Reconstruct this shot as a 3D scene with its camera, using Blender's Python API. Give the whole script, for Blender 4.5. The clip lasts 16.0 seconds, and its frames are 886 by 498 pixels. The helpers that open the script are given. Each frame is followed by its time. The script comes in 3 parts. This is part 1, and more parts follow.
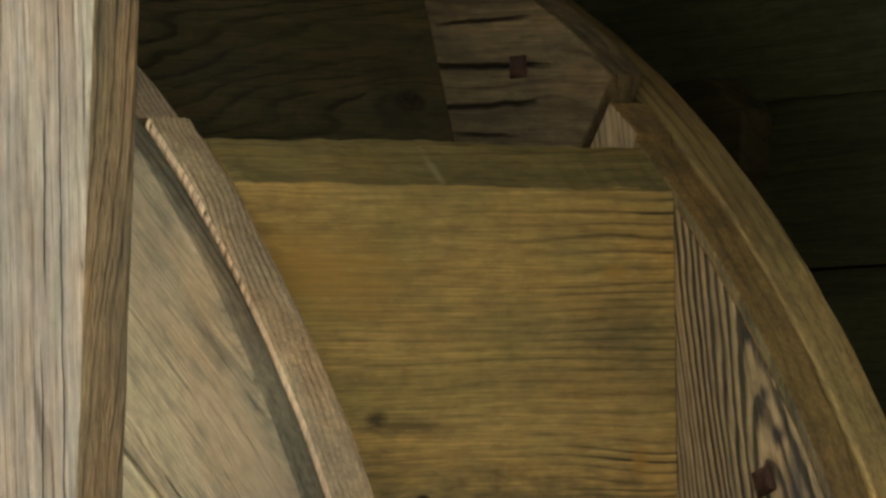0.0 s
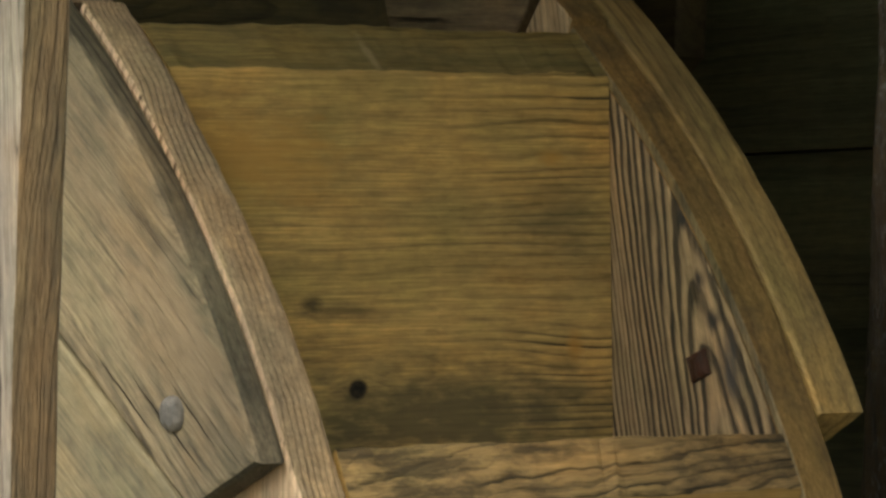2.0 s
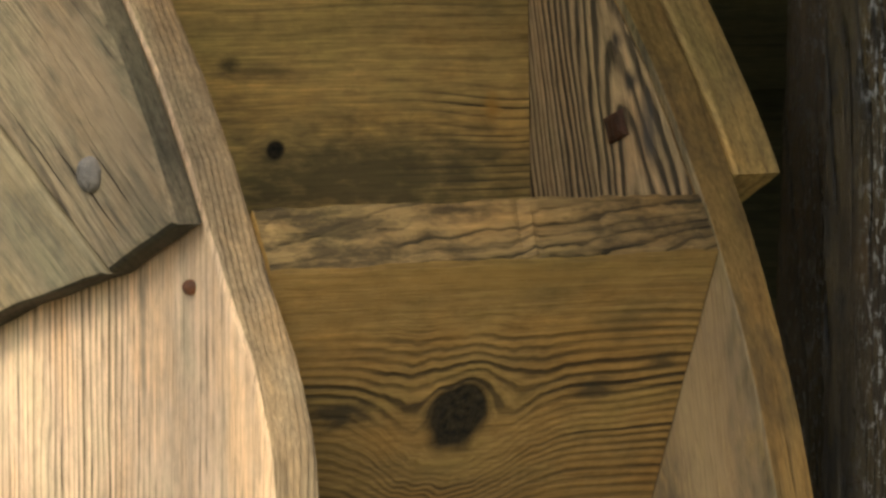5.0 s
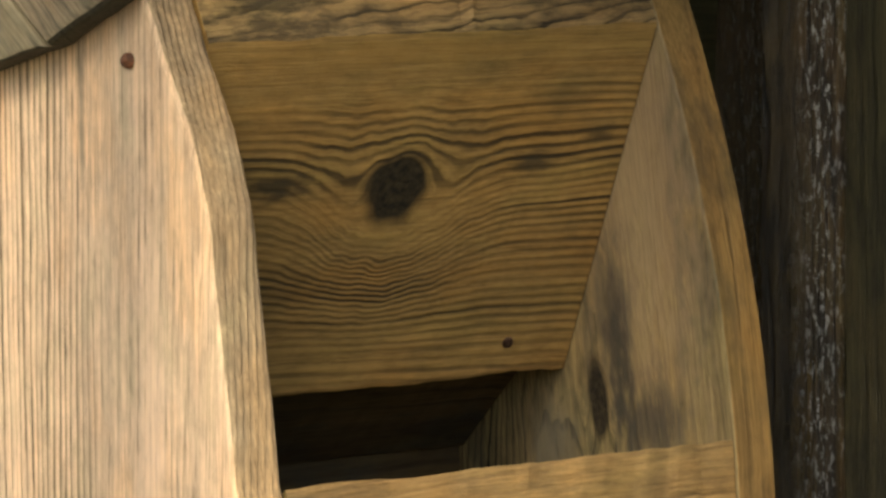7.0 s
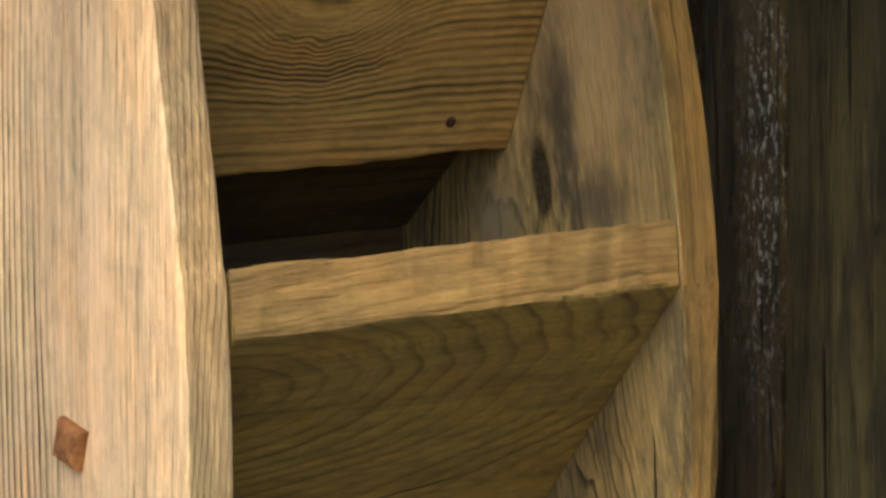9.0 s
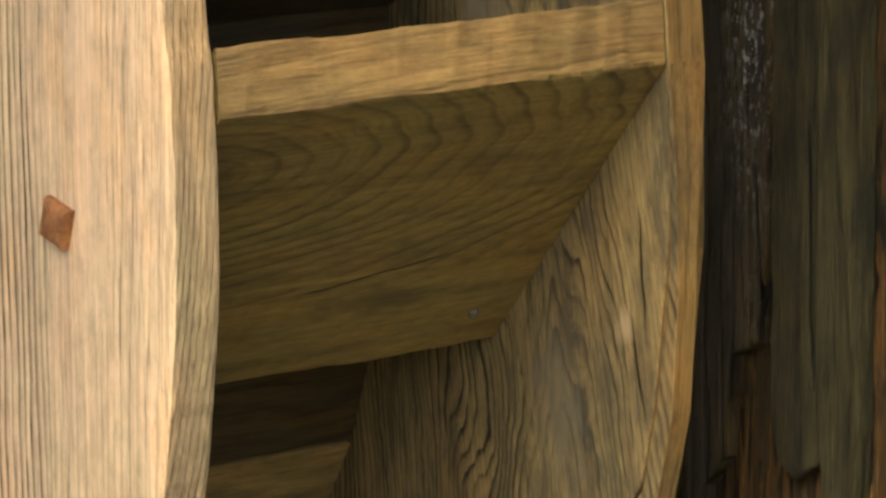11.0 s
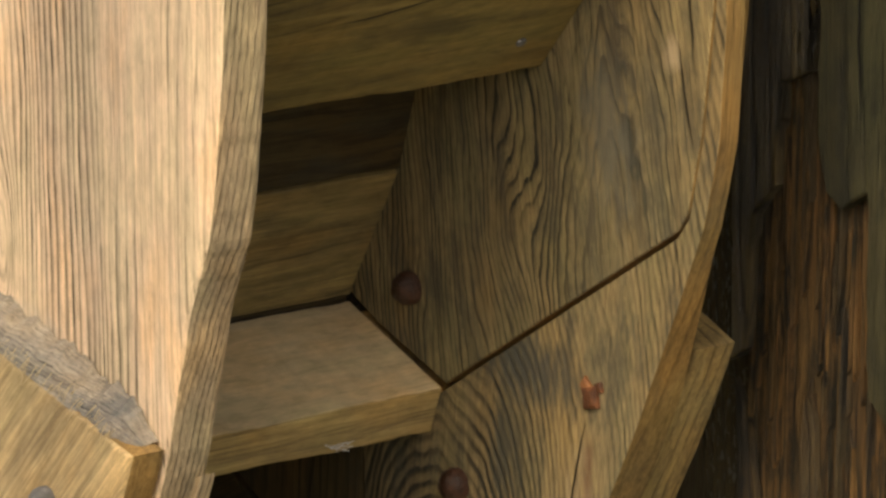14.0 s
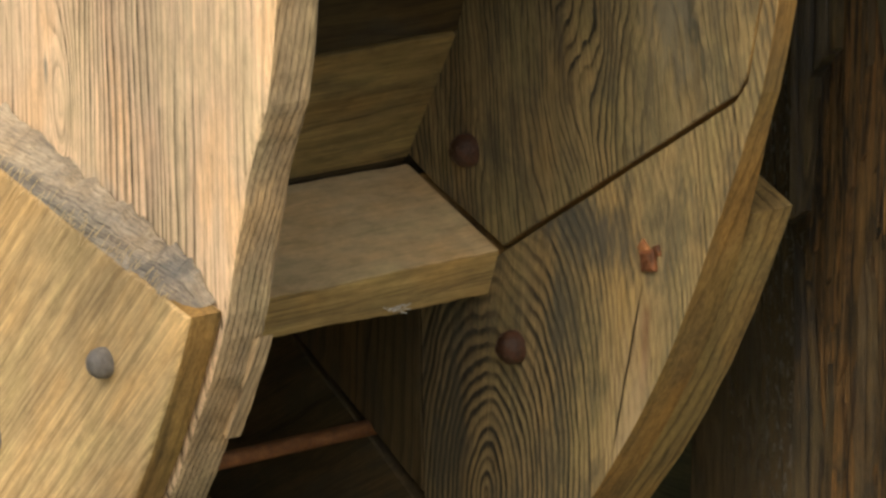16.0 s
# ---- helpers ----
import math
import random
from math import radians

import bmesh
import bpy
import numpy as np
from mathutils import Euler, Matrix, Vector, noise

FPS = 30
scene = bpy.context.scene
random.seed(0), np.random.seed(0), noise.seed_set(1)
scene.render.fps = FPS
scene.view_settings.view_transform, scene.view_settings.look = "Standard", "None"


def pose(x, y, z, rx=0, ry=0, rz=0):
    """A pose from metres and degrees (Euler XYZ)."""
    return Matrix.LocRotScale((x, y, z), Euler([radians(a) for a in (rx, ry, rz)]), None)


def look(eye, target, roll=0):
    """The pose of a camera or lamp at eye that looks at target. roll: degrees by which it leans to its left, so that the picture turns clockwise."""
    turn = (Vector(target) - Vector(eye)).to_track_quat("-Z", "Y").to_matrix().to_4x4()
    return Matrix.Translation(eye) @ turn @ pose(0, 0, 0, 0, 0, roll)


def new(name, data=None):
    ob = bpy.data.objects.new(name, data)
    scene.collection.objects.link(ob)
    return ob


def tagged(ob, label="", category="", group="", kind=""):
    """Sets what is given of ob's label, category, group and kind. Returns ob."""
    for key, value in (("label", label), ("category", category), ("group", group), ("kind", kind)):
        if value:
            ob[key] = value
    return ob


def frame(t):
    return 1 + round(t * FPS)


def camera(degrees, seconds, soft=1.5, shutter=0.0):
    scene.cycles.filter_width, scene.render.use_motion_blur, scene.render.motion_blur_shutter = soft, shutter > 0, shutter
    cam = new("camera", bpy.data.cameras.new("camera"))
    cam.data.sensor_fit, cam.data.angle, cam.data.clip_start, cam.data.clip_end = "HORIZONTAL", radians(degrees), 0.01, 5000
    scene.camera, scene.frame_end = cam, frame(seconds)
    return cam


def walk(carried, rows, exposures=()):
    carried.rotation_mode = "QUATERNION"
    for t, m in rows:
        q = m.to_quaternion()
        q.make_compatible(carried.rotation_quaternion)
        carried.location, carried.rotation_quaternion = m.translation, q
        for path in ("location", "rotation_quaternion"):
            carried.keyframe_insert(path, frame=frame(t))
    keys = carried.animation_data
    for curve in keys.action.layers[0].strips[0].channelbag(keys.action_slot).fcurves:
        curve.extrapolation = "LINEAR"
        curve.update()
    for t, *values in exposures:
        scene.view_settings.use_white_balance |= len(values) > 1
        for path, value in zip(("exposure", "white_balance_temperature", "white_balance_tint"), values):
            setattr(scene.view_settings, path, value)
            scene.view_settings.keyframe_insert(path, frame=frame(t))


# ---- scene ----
# a long lens on a fixed head that tilts and pans slowly down along the wheel
LENS = 2 * math.degrees(math.atan(784 / 9000))
cam = camera(LENS, 16.0, soft=2.8)
EYE = 2.4
# seconds, degrees to the right, degrees up
ROWS = [
    (0, 0.0, 2.865), (0.5, 0.193, 2.582), (1, 0.368, 2.28), (1.5, 0.548, 1.947), (2, 0.729, 1.569), (2.5, 0.873, 1.178),
    (3, 1.017, 0.783), (3.2, 1.078, 0.620), (5.3, 1.752, -1.480), (5.5, 1.812, -1.727), (6, 1.977, -2.367), (6.5, 2.155, -3.02),
    (7, 2.352, -3.681), (7.5, 2.55, -4.318), (8, 2.734, -4.935), (8.5, 2.893, -5.557), (8.7, 2.937, -5.80),
    (10.8, 3.153, -8.400), (11, 3.149, -8.654), (11.5, 3.124, -9.239), (12, 3.095, -9.753), (12.5, 2.997, -10.252),
    (13, 2.898, -10.747), (13.5, 2.751, -11.226), (14, 2.606, -11.711), (14.5, 2.432, -12.151), (15, 2.218, -12.531),
    (15.5, 2.061, -12.905), (16, 1.939, -13.261),
]
walk(cam, [(t, pose(0, 0, EYE, 90 + up, 0, -right)) for t, right, up in ROWS], exposures=[(0, 0.80, 6900, 0), (3, 0.80, 6950, 2), (6, 0.71, 7150, 6), (16, 0.60, 7350, 7)])

# ---- light ----
world = bpy.data.worlds.new("overcast_sky")
scene.world = world
world.use_nodes = True
wn = world.node_tree.nodes
sky = wn.new("ShaderNodeTexSky")
sky.sky_type, sky.sun_disc = "NISHITA", False
SUN_UP, SUN_FROM = 45.0, 204.0  # degrees above the horizon; compass-wise from +y towards +x
sky.sun_elevation, sky.sun_rotation = radians(SUN_UP), radians(SUN_FROM)
sky.air_density, sky.dust_density = 1.0, 4.0
wn["Background"].inputs["Strength"].default_value = 0.15
world.node_tree.links.new(sky.outputs["Color"], wn["Background"].inputs["Color"])
sun_data = bpy.data.lights.new("sun", "SUN")
sun_data.energy, sun_data.angle, sun_data.color = 1.65, radians(22), (1.0, 0.90, 0.74)
sun = new("sun", sun_data)
sd = Vector((math.sin(radians(SUN_FROM)) * math.cos(radians(SUN_UP)), math.cos(radians(SUN_FROM)) * math.cos(radians(SUN_UP)), math.sin(radians(SUN_UP))))
sun.matrix_world = look(sd * 20, (0, 0, 0))

# ---- materials ----


class Nodes:
    """A short way to write node trees."""

    def __init__(self, name):
        self.mat = bpy.data.materials.new(name)
        self.mat.use_nodes = True
        self.tree = self.mat.node_tree
        self.bsdf = self.tree.nodes["Principled BSDF"]

    def set(self, socket, value):
        if isinstance(value, bpy.types.NodeSocket):
            self.tree.links.new(value, socket)
        elif value is not None:
            socket.default_value = value

    def math(self, op, a, b=None, c=None, clamp=False):
        n = self.tree.nodes.new("ShaderNodeMath")
        n.operation, n.use_clamp = op, clamp
        for s, v in zip(n.inputs, (a, b, c)):
            self.set(s, v)
        return n.outputs[0]

    def vec(self, op, a, b=None):
        n = self.tree.nodes.new("ShaderNodeVectorMath")
        n.operation = op
        self.set(n.inputs[0], a)
        self.set(n.inputs[1], b)
        return n.outputs[0]

    def noise(self, vector, scale, detail=2.0, rough=0.55):
        n = self.tree.nodes.new("ShaderNodeTexNoise")
        self.set(n.inputs["Vector"], self.vec("MULTIPLY", vector, scale))
        n.inputs["Scale"].default_value = 1.0
        n.inputs["Detail"].default_value = detail
        n.inputs["Roughness"].default_value = rough
        return n.outputs["Fac"]

    def ramp(self, fac, stops):
        n = self.tree.nodes.new("ShaderNodeValToRGB")
        e = n.color_ramp.elements
        while len(e) < len(stops):
            e.new(0.5)
        for el, (p, c) in zip(e, stops):
            el.position = p
            el.color = (*c, 1) if isinstance(c, tuple) else (c, c, c, 1)
        self.set(n.inputs["Fac"], fac)
        return n.outputs["Color"]

    def mix(self, fac, a, b, mode="MIX"):
        n = self.tree.nodes.new("ShaderNodeMix")
        n.data_type, n.blend_type = "RGBA", mode
        self.set(n.inputs[0], fac)
        for s, v in ((n.inputs[6], a), (n.inputs[7], b)):
            self.set(s, (*v, 1) if isinstance(v, tuple) else v)
        return n.outputs[2]

    def bump(self, height, distance, strength=1.0):
        n = self.tree.nodes.new("ShaderNodeBump")
        n.inputs["Distance"].default_value, n.inputs["Strength"].default_value = distance, strength
        self.set(n.inputs["Height"], height)
        return n.outputs["Normal"]

    def done(self, color, rough, normal=None):
        self.set(self.bsdf.inputs["Base Color"], color)
        self.set(self.bsdf.inputs["Roughness"], rough)
        if normal is not None:
            self.set(self.bsdf.inputs["Normal"], normal)
        return self.mat


def wood(name, light, dark, stain, ring=0.008, heart=(0.03, -0.10), wobble=0.03, contrast=0.8, stain_amount=0.5,
         pits=0.5, knots=(), rough=0.75, relief=0.0016, gloss=0.3, glints=None, slope=0.05, grime=0.0, ripple=0.7, dirt_colour=(0.042, 0.044, 0.036), bold=False,
         zones=(), blots=(), cracks=(), bows=(), bands=0.25, fibres=0.6, swirl=0.0, breaks=0.6, fine=0.3, curl=0.0):
    """Sawn timber, grain along the object's x: growth rings round a heart that lies beside the board, fibres, stains, pits and knots.
    zones: (lean, from, to, value, value), figure that grows or fades across the board (or along it, with lean None).
    blots: (x, y, half length, half width, colour, amount). cracks: (x, y, x, y, width). bows: (x, y, reach, reach, shift) bends of the rings."""
    n = Nodes(name)
    co = n.tree.nodes.new("ShaderNodeTexCoord").outputs["Object"]
    info = n.tree.nodes.new("ShaderNodeObjectInfo").outputs["Random"]
    shift = n.tree.nodes.new("ShaderNodeCombineXYZ")
    n.set(shift.inputs[0], n.math("MULTIPLY", info, 9.0))
    n.set(shift.inputs[1], n.math("MULTIPLY", info, 3.7))
    p = n.vec("ADD", co, shift.outputs[0])
    sep = n.tree.nodes.new("ShaderNodeSeparateXYZ")
    n.set(sep.inputs[0], co)
    x, y, z = sep.outputs

    def oval(cx, cy, ax, ay):
        dx, dy = n.math("DIVIDE", n.math("SUBTRACT", x, cx), ax), n.math("DIVIDE", n.math("SUBTRACT", y, cy), ay)
        return n.math("SQRT", n.math("ADD", n.math("MULTIPLY", dx, dx), n.math("MULTIPLY", dy, dy)))

    def centred(vector, scale, detail, amount):
        return n.math("MULTIPLY", n.math("SUBTRACT", n.noise(vector, scale, detail), 0.5), amount)

    core = eyes = None
    y2 = y
    for kx, ky, kr, long in knots:
        dx, dy = n.math("SUBTRACT", x, kx), n.math("SUBTRACT", y, ky)
        dw = centred(p, (25, 25, 25), 1, kr * 0.4)
        d = n.math("ADD", n.math("SQRT", n.math("ADD", n.math("POWER", n.math("MULTIPLY", dx, long), 2.0), n.math("POWER", dy, 2.0))), dw)
        hit = n.ramp(n.math("DIVIDE", d, kr), [(0.0, 1.0), (0.62, 1.0), (0.95, 0.0)])
        core = hit if core is None else n.math("MAXIMUM", core, hit)
        if kr < 0.012:  # a pin knot leaves the rings alone
            continue
        fall = n.math("EXPONENT", n.math("MULTIPLY", n.math("POWER", n.math("DIVIDE", d, kr * 1.7), 2.0), -1.0))
        y2 = n.math("SUBTRACT", y2, n.math("MULTIPLY", n.math("MULTIPLY", dy, fall), 0.88))
        loops = n.math("MULTIPLY", n.math("MULTIPLY", fall, d), 0.9)
        if swirl:
            wide_fall = n.math("EXPONENT", n.math("MULTIPLY", n.math("POWER", n.math("DIVIDE", d, kr * 2.6), 2.0), -1.0))
            loops = n.math("ADD", loops, n.math("MULTIPLY", wide_fall, centred(p, (22, 15, 15), 2, swirl)))
        eyes = loops if eyes is None else n.math("ADD", eyes, loops)
    for cx, cy, ax, ay, amount in bows:
        bell = n.math("EXPONENT", n.math("MULTIPLY", n.math("POWER", oval(cx, cy, ax, ay), 2.0), -1.0))
        y2 = n.math("ADD", y2, n.math("MULTIPLY", bell, amount))
    low = centred(p, (1.6, 5.0, 5.0), 2, wobble * 2)
    mid = centred(p, (6.0, 26.0, 26.0), 2, ring * ripple)
    ry, rz = n.math("SUBTRACT", y2, heart[0]), n.math("ADD", n.math("SUBTRACT", z, heart[1]), n.math("MULTIPLY", x, slope))
    r = n.math("SQRT", n.math("ADD", n.math("MULTIPLY", ry, ry), n.math("MULTIPLY", rz, rz)))
    if eyes is not None:
        r = n.math("ADD", r, eyes)
    if curl:
        mid = n.math("ADD", mid, centred(p, (18.0, 34.0, 34.0), 2, curl))
    q = n.math("DIVIDE", n.math("ADD", n.math("ADD", r, low), mid), ring)
    q = n.math("ADD", q, centred(p, (0.5, 14.0, 14.0), 1, 5.0 * ripple))
    fr = n.math("FRACT", q)
    late = n.ramp(fr, [(0.0, 0.30), (0.20, 0.0), (0.48, 0.28), (0.70, 1.0), (0.92, 1.0), (1.0, 0.30)] if bold else [(0.0, 0.10), (0.30, 0.0), (0.66, 0.30), (0.82, 1.0), (0.94, 1.0), (1.0, 0.10)])
    year = n.tree.nodes.new("ShaderNodeTexWhiteNoise")
    year.noise_dimensions = "1D"
    n.set(year.inputs["W"], n.math("FLOOR", q))
    each = n.math("MULTIPLY_ADD", year.outputs["Value"], 0.55, 0.5)
    patch = n.ramp(n.noise(p, (1.6, 9.0, 9.0), 3), [(0.34, 0.30), (0.58, 1.0)])
    broken = n.ramp(n.noise(p, (5.0, 60.0, 60.0), 3, 0.65), [(0.34, 1.0 - breaks), (0.52, 1.0)])
    force = n.math("MULTIPLY", n.math("MULTIPLY", patch, broken), each)
    for lean, lo, hi, v0, v1 in zones:
        along = x if lean is None else n.math("SUBTRACT", y, n.math("MULTIPLY", x, lean))
        along = n.math("ADD", along, centred(p, (4.0, 8.0, 8.0), 3, 0.10))
        m = n.tree.nodes.new("ShaderNodeMapRange")
        m.interpolation_type = "SMOOTHSTEP"
        for k, v in enumerate((along, lo, hi, v0, v1)):
            n.set(m.inputs[k], v)
        force = n.math("MULTIPLY", force, m.outputs[0])
    lines = n.math("MULTIPLY", n.math("MULTIPLY", late, force), contrast * 1.35, clamp=True)
    fibre = n.noise(p, (9.0, 300.0, 300.0), 4, 0.72)
    hair = n.ramp(n.math("FRACT", n.math("ADD", n.math("MULTIPLY", q, 2.63), centred(p, (9.0, 90.0, 90.0), 2, 1.5))), [(0.0, 0.1), (0.45, 0.0), (0.75, 1.0), (1.0, 0.1)])
    hair = n.math("MULTIPLY", hair, n.ramp(n.noise(n.vec("ADD", p, (3.0, 1.0, 6.0)), (6.0, 40.0, 40.0), 3, 0.6), [(0.40, 0.0), (0.60, 1.0)]))
    hair = n.math("MULTIPLY", hair, fine)
    col = n.mix(lines, n.mix(hair, light, dark), dark)
    stains = n.ramp(n.noise(p, (3.0, 8.0, 8.0), 4, 0.6), [(0.38, 0.0), (0.68, 1.0)])
    col = n.mix(n.math("MULTIPLY", stains, stain_amount), col, stain)
    tone = n.ramp(n.noise(p, (1.2, 3.0, 3.0), 2), [(0.3, (0.78, 0.78, 0.79)), (0.7, (1.18, 1.15, 1.1))])
    col = n.mix(1.0, col, tone, "MULTIPLY")
    stripe = n.noise(n.vec("ADD", p, (2.0, 7.0, 4.0)), (0.9, 30.0, 30.0), 4, 0.6)
    col = n.mix(1.0, col, n.ramp(stripe, [(0.32, (1 - bands, 1 - bands, 1 - bands * 0.9)), (0.5, (1.0, 1.0, 1.0)), (0.68, (1 + bands * 0.6, 1 + bands * 0.55, 1 + bands * 0.45))]), "MULTIPLY")
    col = n.mix(1.0, col, n.ramp(fibre, [(0.3, 1 - 0.62 * fibres), (0.7, 1 + 0.42 * fibres)]), "MULTIPLY")
    mottle = n.noise(p, (30.0, 60.0, 60.0), 6, 0.72)
    col = n.mix(1.0, col, n.ramp(mottle, [(0.33, 0.80), (0.5, 1.0), (0.68, 1.16)]), "MULTIPLY")
    hue = n.noise(n.vec("ADD", p, (5.0, 3.0, 1.0)), (5.0, 12.0, 12.0), 3, 0.6)
    col = n.mix(1.0, col, n.ramp(hue, [(0.36, (0.95, 1.0, 0.97)), (0.5, (1.0, 1.0, 1.0)), (0.66, (1.08, 1.0, 0.90))]), "MULTIPLY")
    pit = n.ramp(n.noise(p, (13.0, 230.0, 230.0), 2, 0.5), [(0.33, 1.0), (0.42, 0.0)])
    pit = n.math("MULTIPLY", n.math("MULTIPLY", pit, pits), n.math("MULTIPLY_ADD", lines, 0.9, 0.1))
    col = n.mix(pit, col, tuple(c * 0.22 for c in dark))
    if grime:
        dirt = n.math("MULTIPLY", n.ramp(n.noise(p, (7.0, 19.0, 19.0), 6, 0.7), [(0.48, 0.0), (0.61, 1.0)]), grime)
        col = n.mix(dirt, col, dirt_colour)
    ragged = centred(n.vec("ADD", p, (1.0, 8.0, 2.0)), (26.0, 70.0, 70.0), 5, 1.7)
    for cx, cy, ax, ay, colour, amount in blots:
        inside = n.ramp(n.math("ADD", oval(cx, cy, ax, ay), ragged), [(0.25, 1.0), (1.0, 0.0)])
        col = n.mix(n.math("MULTIPLY", inside, amount), col, colour)
    # pale specks imitate reflections on wet wood, mixed into the base colour
    if glints is not None:
        across, reach, colour, low_end = glints
        near = n.math("SUBTRACT", 1.0, n.math("DIVIDE", n.math("ABSOLUTE", n.math("SUBTRACT", y, across)), reach), clamp=True)
        spots = n.ramp(n.noise(p, (48.0, 120.0, 120.0), 5, 0.75), [(0.54, 0.0), (0.59, 1.0)])
        above = n.math("MULTIPLY", n.math("SUBTRACT", x, low_end), 5.0, clamp=True)
        col = n.mix(n.math("MULTIPLY", n.math("MULTIPLY", near, spots), n.math("MULTIPLY", above, 0.85)), col, colour)
    if core is not None:
        rings = n.noise(p, (120, 120, 120), 3)
        col = n.mix(core, col, n.ramp(rings, [(0.35, (0.010, 0.009, 0.007)), (0.7, (0.055, 0.042, 0.022))]))
    h = n.math("SUBTRACT", n.math("MULTIPLY", fibre, 0.6), n.math("MULTIPLY", n.math("ADD", lines, hair), 0.4))
    h = n.math("SUBTRACT", n.math("ADD", h, n.math("MULTIPLY", mottle, 0.5)), pit)
    for x0, y0, x1, y1, w in cracks:
        run = math.hypot(x1 - x0, y1 - y0)
        ux, uy = (x1 - x0) / run, (y1 - y0) / run
        dx, dy = n.math("SUBTRACT", x, x0), n.math("SUBTRACT", y, y0)
        t = n.math("ADD", n.math("MULTIPLY", dx, ux), n.math("MULTIPLY", dy, uy))
        side = n.math("ADD", n.math("SUBTRACT", n.math("MULTIPLY", dy, ux), n.math("MULTIPLY", dx, uy)), centred(p, (14.0, 14.0, 14.0), 3, 0.010))
        end = n.math("MULTIPLY", n.math("MINIMUM", t, n.math("SUBTRACT", run, t)), 25.0, clamp=True)
        cleft = n.math("MULTIPLY", n.ramp(n.math("DIVIDE", n.math("ABSOLUTE", side), w), [(0.35, 1.0), (1.0, 0.0)]), end)
        col = n.mix(n.math("MULTIPLY", cleft, 0.9), col, tuple(c * 0.12 for c in dark))
        h = n.math("SUBTRACT", h, n.math("MULTIPLY", cleft, 2.0))
    n.bsdf.inputs["Specular IOR Level"].default_value = gloss
    rg = n.math("ADD", rough, n.math("MULTIPLY", n.math("SUBTRACT", stains, 0.5), 0.2))
    return n.done(col, rg, n.bump(h, relief, 0.9))


def rust(name, base, bright):
    n = Nodes(name)
    co = n.tree.nodes.new("ShaderNodeTexCoord").outputs["Object"]
    a = n.noise(co, (60, 60, 60), 4, 0.65)
    col = n.ramp(a, [(0.3, base), (0.52, tuple(0.6 * i + 0.4 * j for i, j in zip(base, bright))), (0.72, bright)])
    n.bsdf.inputs["Specular IOR Level"].default_value = 0.4
    return n.done(col, n.ramp(a, [(0.3, 0.30), (0.7, 0.85)]), n.bump(n.noise(co, (170, 170, 170), 4), 0.004))


# very pale tone carries the daylight on this plank
M_SUNNY = wood("sunlit_fir", (0.80, 0.61, 0.425), (0.17, 0.11, 0.058), (0.78, 0.58, 0.42), 0.0105, (-0.40, -0.16), 0.014, 1.25, 0.4, 1.0, bows=((-0.49, 0.160, 0.09, 0.025, 0.045), (-0.30, 0.12, 0.12, 0.03, 0.012)), relief=0.003, bands=0.15, fibres=0.42,
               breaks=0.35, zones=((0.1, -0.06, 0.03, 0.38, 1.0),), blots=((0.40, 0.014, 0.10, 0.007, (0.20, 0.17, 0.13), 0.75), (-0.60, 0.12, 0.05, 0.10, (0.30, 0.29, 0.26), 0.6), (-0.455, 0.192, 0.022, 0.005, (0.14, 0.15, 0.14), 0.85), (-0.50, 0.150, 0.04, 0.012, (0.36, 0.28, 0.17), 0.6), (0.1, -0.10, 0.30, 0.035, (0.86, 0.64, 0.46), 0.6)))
# weathered grey, lowered too for the dimness of the upper planks
M_OVER = wood("weathered_shaded_grey_fir", (0.30, 0.238, 0.155), (0.06, 0.047, 0.032), (0.225, 0.195, 0.138), 0.0095, (-0.30, -0.18), 0.02, 0.8, 0.55, 0.8, relief=0.0025, grime=0.38, fibres=0.5, bands=0.12, fine=0.5, curl=0.004,
              zones=((None, 0.20, 0.48, 0.22, 1.0),), blots=((0.33, -0.02, 0.05, 0.010, (0.06, 0.05, 0.035), 0.5), (0.52, -0.055, 0.06, 0.012, (0.07, 0.055, 0.035), 0.6), (0.45, -0.07, 0.18, 0.05, (0.36, 0.27, 0.17), 0.6)),
              cracks=((0.38, -0.165, 0.55, -0.165, 0.0018), (0.44, -0.125, 0.56, -0.13, 0.0016), (0.30, -0.185, 0.46, -0.19, 0.0016)))
M_LOWER = wood("yellow_fir", (0.55, 0.405, 0.215), (0.24, 0.16, 0.075), (0.47, 0.35, 0.19), 0.014, (0.32, -0.2), 0.010, 0.45, 0.4, 0.25, relief=0.002, grime=0.08, bands=0.20, fibres=0.7, ripple=0.4, fine=0.2)
